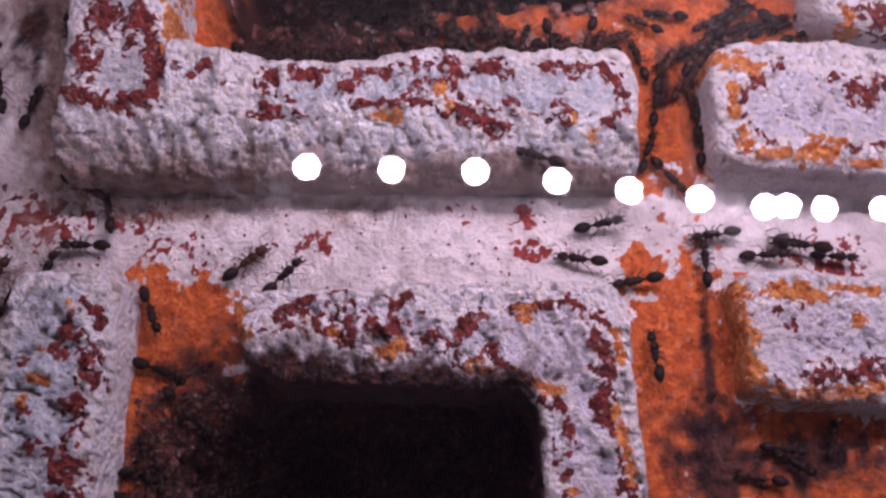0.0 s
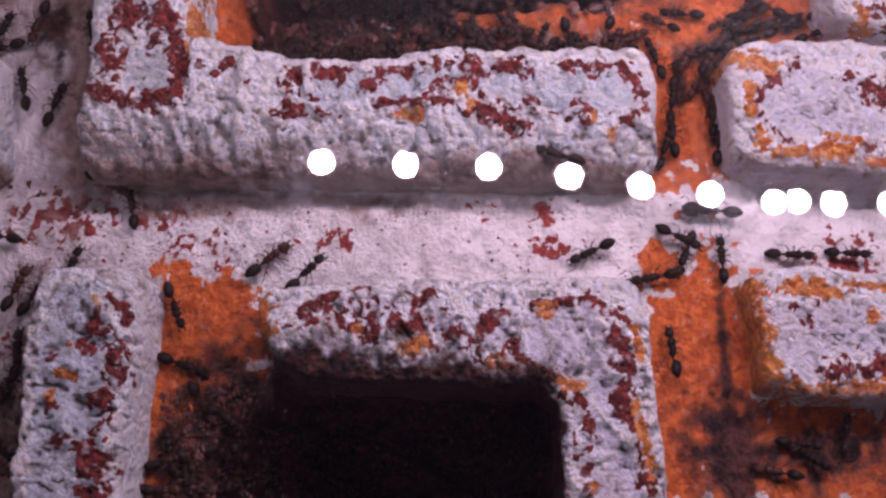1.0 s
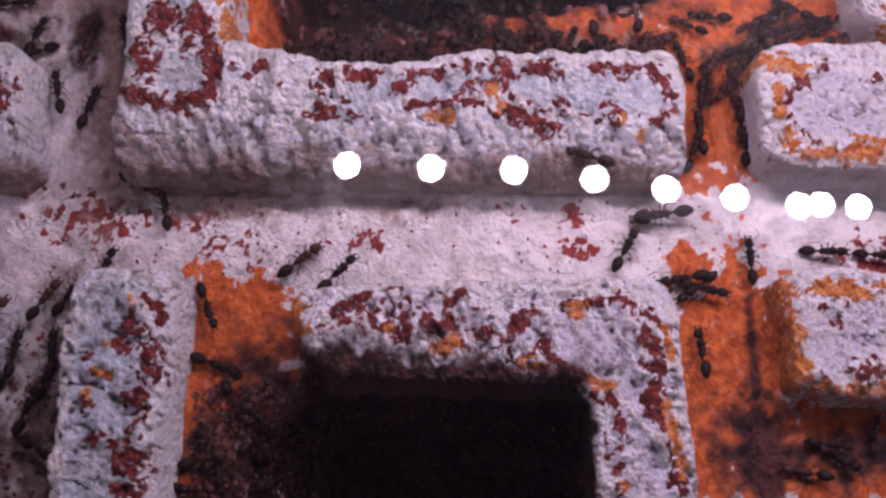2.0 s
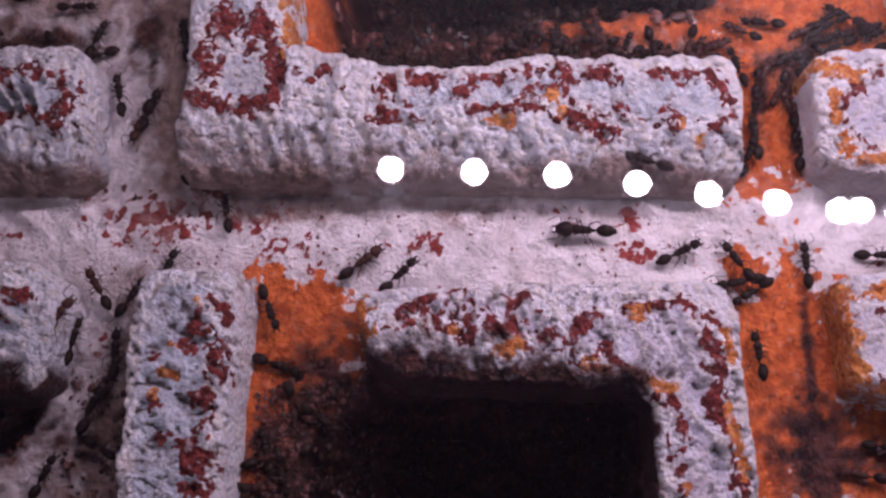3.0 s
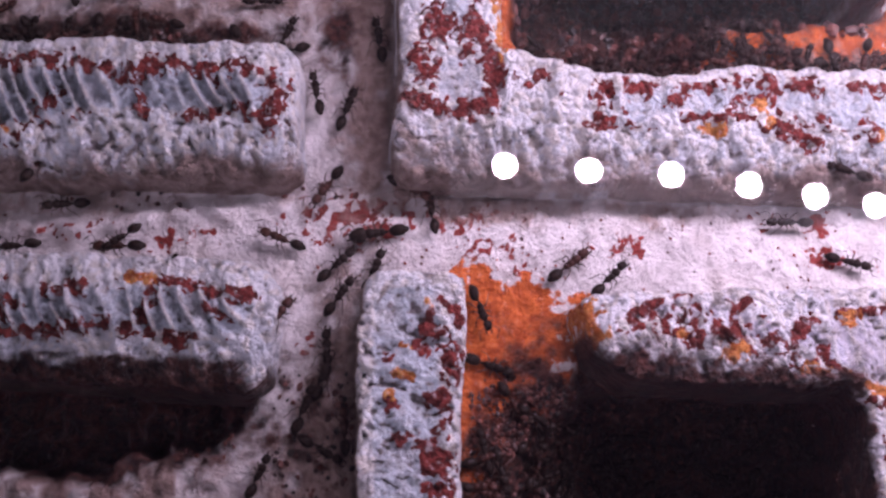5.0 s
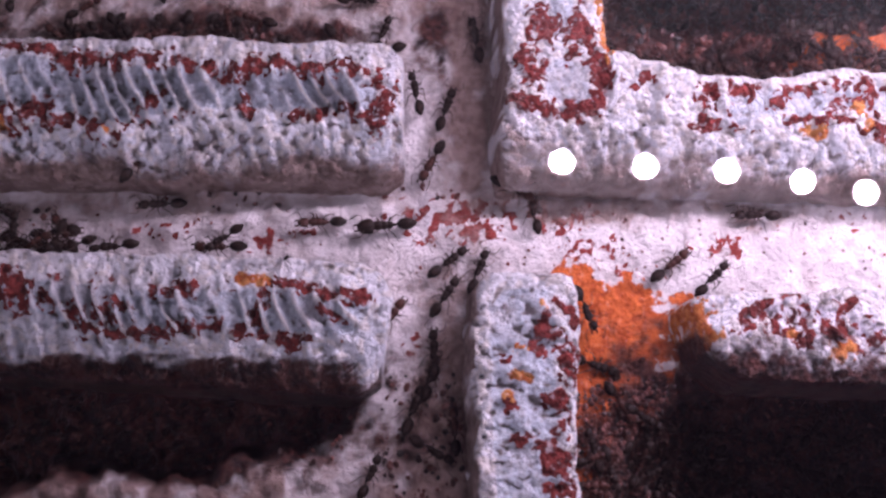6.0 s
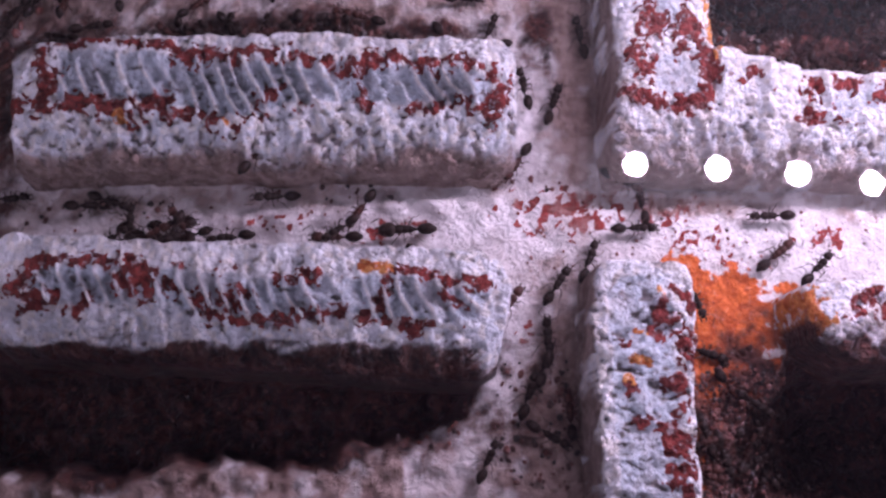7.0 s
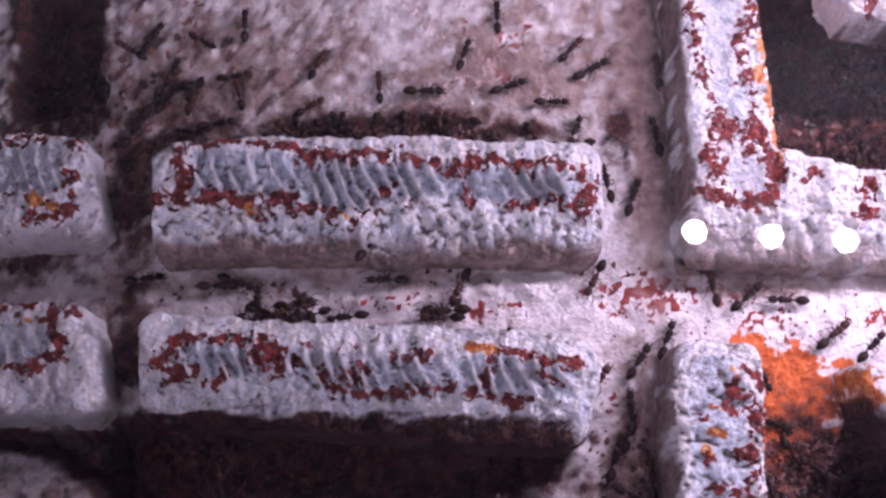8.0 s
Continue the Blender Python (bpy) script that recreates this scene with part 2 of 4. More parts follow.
def clear_pane():
    """Clear sheet: lets the light through and mirrors a few hundredths of it."""
    m, nodes, links, shader = material("clear_glass")
    nodes.remove(shader)
    clear, gloss, mix = nodes.new("ShaderNodeBsdfTransparent"), nodes.new("ShaderNodeBsdfGlossy"), nodes.new("ShaderNodeMixShader")
    gloss.inputs["Roughness"].default_value = 0.0
    mix.inputs[0].default_value = 0.08
    links.new(clear.outputs[0], mix.inputs[1])
    links.new(gloss.outputs[0], mix.inputs[2])
    # Faint haze added to the pane, a pale diffuse layer lifting dark tones.
    veil, veil_mix = nodes.new("ShaderNodeBsdfDiffuse"), nodes.new("ShaderNodeMixShader")
    veil.inputs["Color"].default_value = (0.85, 0.68, 0.95, 1)
    veil_mix.inputs[0].default_value = 0.002
    links.new(mix.outputs[0], veil_mix.inputs[1])
    links.new(veil.outputs[0], veil_mix.inputs[2])
    links.new(veil_mix.outputs[0], nodes["Material Output"].inputs["Surface"])
    bare, more, ties, shade = material("clear_glass_edge")
    more.remove(shade)
    ties.new(more.new("ShaderNodeBsdfTransparent").outputs[0], more["Material Output"].inputs["Surface"])
    return m, bare


PANE, PANE_BACK = clear_pane()

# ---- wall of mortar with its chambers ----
CHAMBERS = (   # outline in mm, depth in mm, how dark with soil and painted shade, height in mm from which it slopes back
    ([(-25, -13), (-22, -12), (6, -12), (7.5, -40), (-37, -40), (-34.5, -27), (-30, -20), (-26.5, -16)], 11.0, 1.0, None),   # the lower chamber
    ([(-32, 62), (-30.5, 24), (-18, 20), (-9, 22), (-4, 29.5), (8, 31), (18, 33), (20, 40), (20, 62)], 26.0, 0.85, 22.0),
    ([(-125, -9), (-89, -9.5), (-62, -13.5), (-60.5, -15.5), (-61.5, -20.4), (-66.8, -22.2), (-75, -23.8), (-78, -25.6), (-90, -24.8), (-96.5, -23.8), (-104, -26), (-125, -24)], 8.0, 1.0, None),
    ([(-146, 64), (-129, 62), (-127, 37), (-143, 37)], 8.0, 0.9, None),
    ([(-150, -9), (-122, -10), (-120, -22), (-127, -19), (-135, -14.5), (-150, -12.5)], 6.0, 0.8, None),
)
MORTAR_RED = [(-50.2, 4.6, 4.0, 1.5), (-38.3, 4.5, 2.3, 0.9), (-33.6, 1.1, 2.6, 0.9), (5.8, 0.6, 2.2, 0.8), (-29.6, -1.9, 1.9, 0.6),
              (-17.8, 1.2, 1.9, 0.7), (5.6, 4.1, 0.9, 1.3), (-1.4, 4.6, 0.9, 0.7), (41.9, 0.2, 2.9, 2.1), (24.6, -3.9, 2.6, 0.9),
              (-47.6, 3.8, 2.0, 1.0), (-42.6, 5.3, 4.0, 0.6), (-70.9, 3.1, 2.0, 0.8), (-55.6, -10.0, 0.8, 0.7), (-68.8, 40.3, 3.5, 2.5),
              (-63.3, 36.5, 4.2, 2.0), (-73.6, 41.0, 1.3, 2.7), (-83.6, 5.0, 2.3, 0.6), (-113.8, 48.1, 1.3, 3.8)]
MORTAR_ORANGE = [(-36.0, -9.8, 3.0, 5.6), (-37.6, -17, 1.2, 5), (-30.5, -9.0, 5.0, 3.9), (-35.0, -15.0, 3.6, 4.0), (-38.0, -24.8, 1.4, 8.7), (23.0, 22.0, 5.6, 9.6),
                 (23.2, -10.1, 7.0, 5.7), (18.3, -1.0, 1.2, 1.6), (21.6, -16.8, 5.8, 9.7), (26.9, 30.8, 9.2, 4.5), (-33.0, 31.0, 4.1, 6.7),
                 (7, 27.6, 12, 3.4), (34.2, -22.7, 12.0, 5.3), (31.7, 28.9, 11.1, 3.8), (40.9, 32.9, 9.3, 3.1), (-32.0, 42.0, 3.4, 8.0), (-22, 36, 7, 7), (-32.0, -17.5, 4.5, 4.0), (-34.0, -24.0, 3.6, 5.0)]
MORTAR_SOIL = [(-52.5, 28.0, 1.8, 3.3), (26.4, 19.1, 0.9, 4.6), (22.6, 21.0, 0.6, 3.0), (28.7, 26.2, 3.6, 0.9), (25.6, -12.0, 0.6, 5.0),
               (-28.0, -15.0, 4.2, 4.0), (-32, -23, 4.4, 5), (-35.0, -21.3, 2.2, 3.4), (26.8, -19.2, 3.9, 2.5), (35.0, -22.6, 9.0, 2.6), (25.0, -22.5, 3.6, 5.0), (-81.3, 30.8, 8.5, 1.6),
               (-67.9, 28.8, 6.9, 1.2), (-92.1, 30.9, 8.7, 1.5)]
# More soil; the spots below the lower left brick paint in its shadow.
MORTAR_SOIL_SHADE = [(-122.0, 22.7, 3.6, 10.0), (-121.6, 0.8, 2.6, 9.0), (-119.0, 29.5, 3.5, 3.0), (-122, -14.4, 8.0, 3.9), (-98.7, -17.2, 23.8, 5.4), 
                   (-136.9, 14.6, 8.2, 2.0), (-116.4, 30.3, 7.5, 3.4), (-136.7, 47.9, 6.7, 11.5), (-69.2, -18.6, 9.6, 3.8), (2.0, 37.0, 15.0, 4.5),
                   (-138.9, 52.2, 5.1, 9.5), (-134.0, 37.9, 5.8, 3.1), (-92.2, 29.1, 4.7, 1.3), (-74.4, 27.7, 3.8, 0.9), (-83.6, 27.7, 4.6, 0.8), (-107.4, 30.3, 3.3, 0.9)]


# Stained spots, among them shade beside and under bricks painted in.
MORTAR_STAIN_SHADE = [(-49.0, 22, 2.4, 14), (-49.5, 42, 3.0, 14), (-47.6, 12, 1.6, 5), (-65, 36, 14, 7), (-48.0, 30, 3.5, 22), (-48.2, 14, 1.6, 6), (-51.5, 31, 3, 5), (-50, -16, 4, 12), (-50, -16, 3.0, 16), (-110, 38, 14, 9), (-80, 31, 22, 3), (-122, 15, 5, 26), (-97, 9, 26, 2.0),
                (-30, 6, 16, 1.6), (10, 25.5, 8, 1.6), 
                (-61.0, 34.7, 4.6, 2.7), (-53.5, 32.8, 0.8, 3.5), (-72.8, 41.0, 1.2, 1.7), (-54.0, 45.1, 0.8, 3.6), (-47.2, 37.0, 0.5, 5.2)]


def mortar_depth(x, z):
    """Depth behind the front of the bricks, in mm."""
    depth = 9.0 + 0.5 * grain(x, z, 9.0, 3, 3) + 0.55 * grain(x, z, 1.4, 4, 3)
    lumpy = np.clip((z - 26) / 8, 0, 1) + np.clip((-16 - z) / 6, 0, 1)
    depth = depth - lumpy * (x < -46) * (np.where(z < 0, 1.3, 0.8) * (np.abs(grain(x, z, 3.2, 6, 3)) - 0.2) + 0.45 * (np.abs(grain(x, z, 1.4, 7, 2)) - 0.25))
    depth = depth - 1.3 * np.clip(1 - np.abs(z - 6.3 + 0.05 * np.clip(-58 - x, 0, 60)) / 2.0, 0, 1) * np.clip(0.5 + 1.6 * grain(x, z, 4.0, 16, 3), 0, 1.2)
    for outline, deep, _, foot in CHAMBERS:
        d = inside(outline, x, z) + 2.0 * grain(x, z, 6.0, 8, 3) + 0.9 * grain(x, z, 2.2, 9, 2)
        s = np.clip((d + 0.4) / 3.2, 0, 1)
        if outline is CHAMBERS[0][0]:
            deep = deep * np.clip((x + 38) / 18, 0.3, 1)
        deep = deep if foot is None else deep * np.clip((z - foot) / 14, 0, 1)
        depth = depth + deep * s * s * (3 - 2 * s) + 2.4 * s * grain(x, z, 4.0, 12, 3) + 1.5 * s * np.abs(grain(x, z, 1.6, 14, 2))
    return depth


def wall_mortar():
    x, z = np.meshgrid(np.arange(-170, 75.01, 0.42), np.arange(-42, 66.01, 0.42))
    soil = np.maximum(blots(MORTAR_SOIL, x, z, 0.5, 31), blots(MORTAR_SOIL_SHADE, x, z, 0.5, 33))
    # Chambers painted dark all over: soil, and the shade inside them.
    for outline, _, darkness, _ in CHAMBERS:
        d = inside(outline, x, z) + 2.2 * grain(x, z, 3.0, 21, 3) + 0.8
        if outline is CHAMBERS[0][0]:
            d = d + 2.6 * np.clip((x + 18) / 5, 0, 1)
        soil = np.maximum(soil, darkness * np.clip((d + 1.0) / 3.0, 0, 1))
    soil = np.maximum(soil, 0.75 * np.clip((z - 27) / 5, 0, 1) * np.clip((-50 - x) / 60, 0.12, 1) * np.clip((grain(x - 0.7 * z, 0.6 * z, 2.4, 35, 3) - 0.12) * 4, 0, 1))
    reds = blots(MORTAR_RED, x, z, 0.5, 41)
    reds = np.clip(reds * 1.15, 0, 1) * np.clip(0.52 + 1.9 * grain(x, z, 0.75, 45, 2), 0, 1.15)
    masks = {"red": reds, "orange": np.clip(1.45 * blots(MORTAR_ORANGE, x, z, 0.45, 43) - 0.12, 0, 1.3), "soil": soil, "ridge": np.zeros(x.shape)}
    stain_shade = 0.75 * blots(MORTAR_STAIN_SHADE, x, z, 0.7, 61) + 0.6 * np.clip((z - 24) / 12, 0, 1) * (x < -46) * (0.30 + 0.5 * np.clip(grain(x, z, 4.0, 71, 3), 0, 1) + 0.7 * np.clip(grain(x + 0.5 * z, 0.8 * z, 2.2, 72, 2) - 0.12, 0, 1))
    # The mortar also grows browner towards the lower left.
    masks["stain_shade"] = stain_shade + np.where(x < -70, 1.1, 0.6) * np.clip((-15 - z) / 8, 0, 1) * (x < -46) * np.clip(0.75 + grain(x, z, 3.0, 73, 3), 0, 1)
    # Dark strips left of two bricks: their shadow painted in, with mild stain.
    post = np.exp(-((x + 47.9) / 1.9) ** 2) * np.clip((z - 5) / 4, 0, 1) + 0.95 * np.exp(-((x + 52.5) / 3.6) ** 2) * np.clip((-7 - z) / 6, 0, 1)
    masks["stain_shade"] = masks["stain_shade"] + 0.9 * post * np.clip(0.65 + 0.9 * grain(x, 0.5 * z, 2.5, 77, 3), 0, 1)
    masks["ridge"] = np.clip(0.55 + 0.9 * grain(x, z, 2.0, 75, 3), 0, 1)
    keep = np.ones((x.shape[0] - 1, x.shape[1] - 1), bool)
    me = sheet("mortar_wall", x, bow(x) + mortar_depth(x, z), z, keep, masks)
    return tagged(mesh_object("wall_mortar", me, MORTAR), "pale pink and ochre mortar wall with soil and shade painted dark in its chambers", "wall", kind="structure")


wall_mortar()


# ---- bricks ----
def brick(outline, label, red=(), orange=(), soil=(), panels=(), ridges=0.0, pits=0.0, ring=0.0, stain_shade=0.5, low=None, slope=0.0, step=0.22, tall=10.2, seed=1, back=10.0, slate=0.75, drips=(), left_shade=0.0, paint=None, flank_soil_shade=(), low_soil_shade=None, tan=(), rim_red=0.8):
    xs, zs = [p[0] for p in outline], [p[1] for p in outline]
    x, z = np.meshgrid(np.arange(min(xs) - 1, max(xs) + 1, step), np.arange(min(zs) - 1, max(zs) + 1, step))
    d = inside(list(outline), x, z) + 0.45 * grain(x, z, 6.0, seed + 3, 2) + 0.22 * grain(x, z, 1.4, seed + 9, 2)
    gz, gx = np.gradient(d, step)
    length = np.maximum(np.hypot(gx, gz), 0.3)
    far = np.clip(d, 0, None)
    near = np.interp(far, [0, 1.8, 2.3, 3.0, 3.8, 5.2], [0, 0.35, 0.6, 1.15, 2.1, 5.2])
    rise = np.interp(far, [0, 1.8, 2.3, 3.0, 3.8], [0, 0.82, 0.93, 0.985, 1.0])
    move = np.where(far < 5.2, far - near, 0)
    px, pz = x - move * gx / length, z - move * gz / length
    clump = np.abs(grain(x, z, 1.7, seed + 20, 2))
    panel_ = np.zeros(x.shape)
    for outline_ in panels:
        panel_ = np.maximum(panel_, np.clip(0.5 + inside(outline_, px, pz), 0, 1))
    stroke = grain(x + 0.5 * z, 0.55 * z, 1.25, seed + 24, 2)
    rough = 0.55 * grain(x, z, 3.6, seed, 2) + 0.75 * (clump - 0.25) + 0.45 * grain(x, z, 1.5, seed + 22, 2) + 0.5 * stroke + 0.42 * np.clip(grain(x + 0.3 * z, z, 0.75, seed + 26, 1), -0.6, 0.6) * (1 - 0.6 * np.clip(panel_, 0, 1))
    panel, rim = np.zeros(x.shape), np.zeros(x.shape)
    for outline_ in panels:
        edge = inside(outline_, px, pz) + 0.7 * grain(px, pz, 2.4, seed + 90, 3)
        panel = np.maximum(panel, np.clip(0.5 + edge / 0.8, 0, 1))
        rim = np.maximum(rim, np.clip(1 - np.abs(edge + 0.5) / 1.1, 0, 1))
    ridge = np.zeros(x.shape)
    if ridges:
        along = x + 0.45 * z + 0.7 * grain(x, z, 5.0, seed + 30, 2)
        wave = np.abs(((along / 2.2 + 0.5 * grain(along, 0 * z, 6.0, seed + 31, 1)) % 1.0) - 0.5) * 2
        band = np.clip((far - 2.6) / 1.0, 0, 1) * np.clip(1.0 + 1.2 * grain(x, z, 4.0, seed + 32, 2), 0.4, 1) * panel
        ridge = np.clip(1.25 - wave / 0.32, 0, 1) * band
        rough = rough + ridges * ridge
    for dx, top, bottom in drips:
        run = np.exp(-((x - dx - 0.5 * grain(x, z, 4.0, seed + 33, 1)) / 0.6) ** 2) * np.clip((top - z) / 0.8, 0, 1) * np.clip((z - bottom) / 0.8, 0, 1)
        ridge = np.maximum(ridge, run)
        rough = rough + 0.95 * run
    rough = rough - 0.25 * np.clip(1.6 * panel - 0.4, 0, 1) * (1 - ridge)
    sole = np.full(x.shape, float(min(zs)))
    if low:
        sole = low[1] + (x - low[0]) * (low[3] - low[1]) / (low[2] - low[0])
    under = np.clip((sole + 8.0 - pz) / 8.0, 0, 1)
    rough = rough - 1.5 * slope * under ** 1.5 + 0.6 * stroke * np.clip(under * 3, 0, 1) * (slope > 0)
    red_mask = streaks(red, px, pz, 0.30, seed + 50) if red else np.zeros(x.shape)
    red_mask = np.maximum(red_mask, rim_red * rim * np.clip(0.45 + 1.4 * grain(px, pz, 3.0, seed + 53, 2), 0, 1))
    red_mask = red_mask + (0.35 * grain(px, pz, 0.9, seed + 52, 2) - 0.6 * (clump - 0.30)) * np.clip(red_mask * 3 - 0.2, 0, 1)
    red_mask = red_mask * np.clip(0.92 + 0.45 * grain(px, pz, 1.3, seed + 54, 2), 0, 1.15)
    if ring:
        belt = np.clip(1 - np.abs(far - 3.6) / 1.6, 0, 1)
        red_mask = np.maximum(red_mask, ring * belt * np.clip(0.5 + 1.5 * grain(x, z, 3.5, seed + 51, 3), 0, 1))
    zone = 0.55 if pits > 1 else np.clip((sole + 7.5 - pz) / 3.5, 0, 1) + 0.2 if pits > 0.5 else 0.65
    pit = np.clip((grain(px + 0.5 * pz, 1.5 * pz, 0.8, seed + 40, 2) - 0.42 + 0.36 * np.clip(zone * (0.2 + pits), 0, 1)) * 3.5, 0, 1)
    rough = rough - 0.7 * pit + 0.4 * np.clip((red_mask - 0.42) * 5, 0, 1)
    y = bow(px) + back - tall * rise - rough * np.clip(rise, 0.25, 1)
    masks = {"red": red_mask * np.clip(rise * 1.3 - 0.3, 0, 1) * (1 - 0.75 * ridge),
             "orange": streaks(orange, px, pz, 0.30, seed + 60) if orange else np.zeros(x.shape),
             "soil": blots(soil, px, pz, 0.5, seed + 70) if soil else np.zeros(x.shape),
             # Brown along the sole: stain and the underside's shade, painted together.
             "stain_shade": stain_shade * np.clip(np.clip(0.45 + 0.9 * grain(x, z, 5.0, seed + 80, 3), 0, 1) * under ** 2 + 1.0 * np.clip((sole + 3.0 + 1.2 * grain(x, z, 6.0, seed + 84, 2) + 0.9 * grain(x, z, 1.6, seed + 85, 2) - pz) / 2.6, 0, 1) * np.clip(0.85 + 1.3 * grain(x, z, 13.0, seed + 82, 3), 0.25, 1.2), 0, 1),
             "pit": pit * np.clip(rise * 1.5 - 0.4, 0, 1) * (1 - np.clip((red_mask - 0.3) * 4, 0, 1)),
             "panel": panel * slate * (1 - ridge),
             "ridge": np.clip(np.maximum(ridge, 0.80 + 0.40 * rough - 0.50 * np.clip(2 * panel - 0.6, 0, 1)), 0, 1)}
    if tan:
        masks["stain_shade"] = np.maximum(masks["stain_shade"], 0.72 * blots(tan, px, pz, 0.6, seed + 92))
    # Left flanks painted darker: mild stain, and shade turned away from the diodes.
    if left_shade:
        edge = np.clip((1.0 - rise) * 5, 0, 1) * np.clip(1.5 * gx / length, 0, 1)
        masks["stain_shade"] = np.clip(masks["stain_shade"] + left_shade * edge * np.clip(0.7 + 1.6 * grain(x, z, 2.5, seed + 86, 3), 0, 1.3), 0, 1)
    # Face below this line painted near-black: soil and underside shade together.
    if low_soil_shade:
        line = low_soil_shade[1] + (px - low_soil_shade[0]) * (low_soil_shade[3] - low_soil_shade[1]) / (low_soil_shade[2] - low_soil_shade[0])
        low_dark = np.clip((line - pz) / 1.6 + 0.9 * grain(0.45 * px, 1.5 * pz, 1.3, seed + 88, 3), 0, 1) * np.clip((low_soil_shade[4] - px) / 2.0, 0, 1)
        masks["soil"] = np.maximum(masks["soil"], 0.92 * low_dark)
    # Flanks next to a chamber painted near-black: soil, and shade of the recess.
    for outline_ in flank_soil_shade:
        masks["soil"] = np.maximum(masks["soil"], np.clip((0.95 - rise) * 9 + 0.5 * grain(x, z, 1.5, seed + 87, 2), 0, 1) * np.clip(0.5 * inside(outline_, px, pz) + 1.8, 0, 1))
    cell = d > -0.35
    keep = cell[:-1, :-1] & cell[1:, :-1] & cell[:-1, 1:] & cell[1:, 1:]
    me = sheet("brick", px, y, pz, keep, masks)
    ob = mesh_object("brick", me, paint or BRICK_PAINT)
    return tagged(ob, label, "brick", "bricks of the wall")


ARM_RED = [(-43.3, 40.8, 0.6, 1.9), (-42.7, 35.0, 0.5, 0.8), (-42.4, 32.1, 0.7, 1.3), (-40.5, 25.1, 1.2, 1.6), (-35.2, 41.5, 1.3, 1.2), (-37.2, 36.2, 0.5, 1.7), (-36.4, 32.1, 0.9, 0.8), (-36.4, 24.3, 0.9, 2.1), (-36.5, 39.6, 0.6, 0.8)]
ARM_ORANGE = [(-33.3, 42.6, 0.6, 1.4), (-34.0, 36.7, 0.5, 1.8), (-33.5, 29.6, 0.6, 1.8), (-33.1, 24.3, 0.5, 1.8), (-34.8, 32.9, 0.5, 1.0)]
B1 = [(-45.6, 66), (-45.4, 20), (-46.2, 12), (-45.6, 6.8), (17.0, 6.6), (18.6, 9), (18.6, 19), (17.0, 21.8), (12, 22.0), (-5, 21.4), (-14.5, 19.9),
      (-21.8, 20.4), (-29, 21.8), (-32.4, 22.8), (-33.5, 44), (-33.5, 66)]
brick(B1, "white chalky L-shaped brick with red pigment patches",
      [(0.7, (-41.9, 17.7), (-42.2, 20.4), (-41.3, 22.9), (-39.4, 25.3)), 
       (0.6, (-44.1, 16.7), (-41.9, 15.6), (-38.7, 14.8), (-35.2, 15.2), (-34.3, 17.6), (-34.2, 21.0)), (0.6, (-36.5, 25.9), (-35.8, 23.1)), 
       (0.4, (-33.0, 17.6), (-32.3, 18.3)), (0.3, (-27.6, 18.3), (-27.0, 16.9)), (0.3, (-30.4, 17.6), (-29.1, 19.0)), (0.8, (-21.5, 17.3), (-20.6, 15.3)), 
       (0.5, (-19.6, 17.7), (-17.0, 17.4)), (0.4, (-23.5, 13.2), (-20.7, 13.7)), (0.4, (-13.8, 16.1), (-12.0, 17.8), (-6.4, 18.5)), 
       (0.3, (-12.5, 14.2), (-8.3, 14.1), (-4.6, 14.4)), (0.8, (-3.4, 16.9), (-2.4, 18.0)), (0.5, (-2.8, 14.0), (0.3, 12.4), (3.3, 12.0)), 
       (0.4, (0.4, 18.4), (4.1, 18.2)), (0.4, (8.5, 18.7), (14.2, 18.9)), (0.4, (14.8, 18.3), (16.0, 16.3), (16.8, 14.4)), (0.4, (15.5, 13.0), (14.5, 12.3)), 
       (0.5, (8.9, 14.0), (10.2, 13.4)), (0.4, (3.7, 14.8), (4.6, 14.2)), (0.4, (-6.1, 16.2), (-5.2, 15.6)), *ARM_RED],
      [(0.5, (-3.7, 15.6)), (0.4, (-2.6, 14.3)), (0.3, (-10.7, 13.2), (-8.3, 12.9)), (0.3, (10.8, 12.9)), (0.3, (12.9, 11.4)), *ARM_ORANGE],
      pits=0.8, ring=0.05, slate=0.5, drips=[(-32.6, 22.5, 13.5), (-27.4, 21.5, 12.0), (-20.5, 19, 14.5)], tan=[(-37, 8.8, 8, 2.6), (-25, 8.2, 7, 1.8), (-44.5, 11, 1.2, 4)], seed=101, stain_shade=0.95, slope=2.6, left_shade=1.6, panels=[[(-40.1, 20.9), (-36.3, 21.3), (-35.2, 16.4), (-37.2, 15.3), (-40.4, 17.2)],
              [(-20.5, 16.8), (-10.7, 18.1), (-4.6, 18.4), (7.9, 18.6), (14.8, 18.3), (15.9, 15.0), (11.4, 13.4), (7.7, 14.0), (0.3, 15.0), (-5.8, 15.6), (-13.8, 14.0), (-19.2, 13.6)],
              [(-42.0, 49.0), (-36.1, 49.1), (-37.3, 35.4), (-36.5, 27.2), (-39.2, 22.7), (-41.0, 28.0), (-41.9, 35.4)]])
B2 = [(-118.5, 27.2), (-117.8, 12.6), (-116, 11.2), (-58.2, 7.9), (-56.0, 9.5), (-56.0, 22.4), (-58, 24.0), (-85, 26.3), (-116, 28.6)]
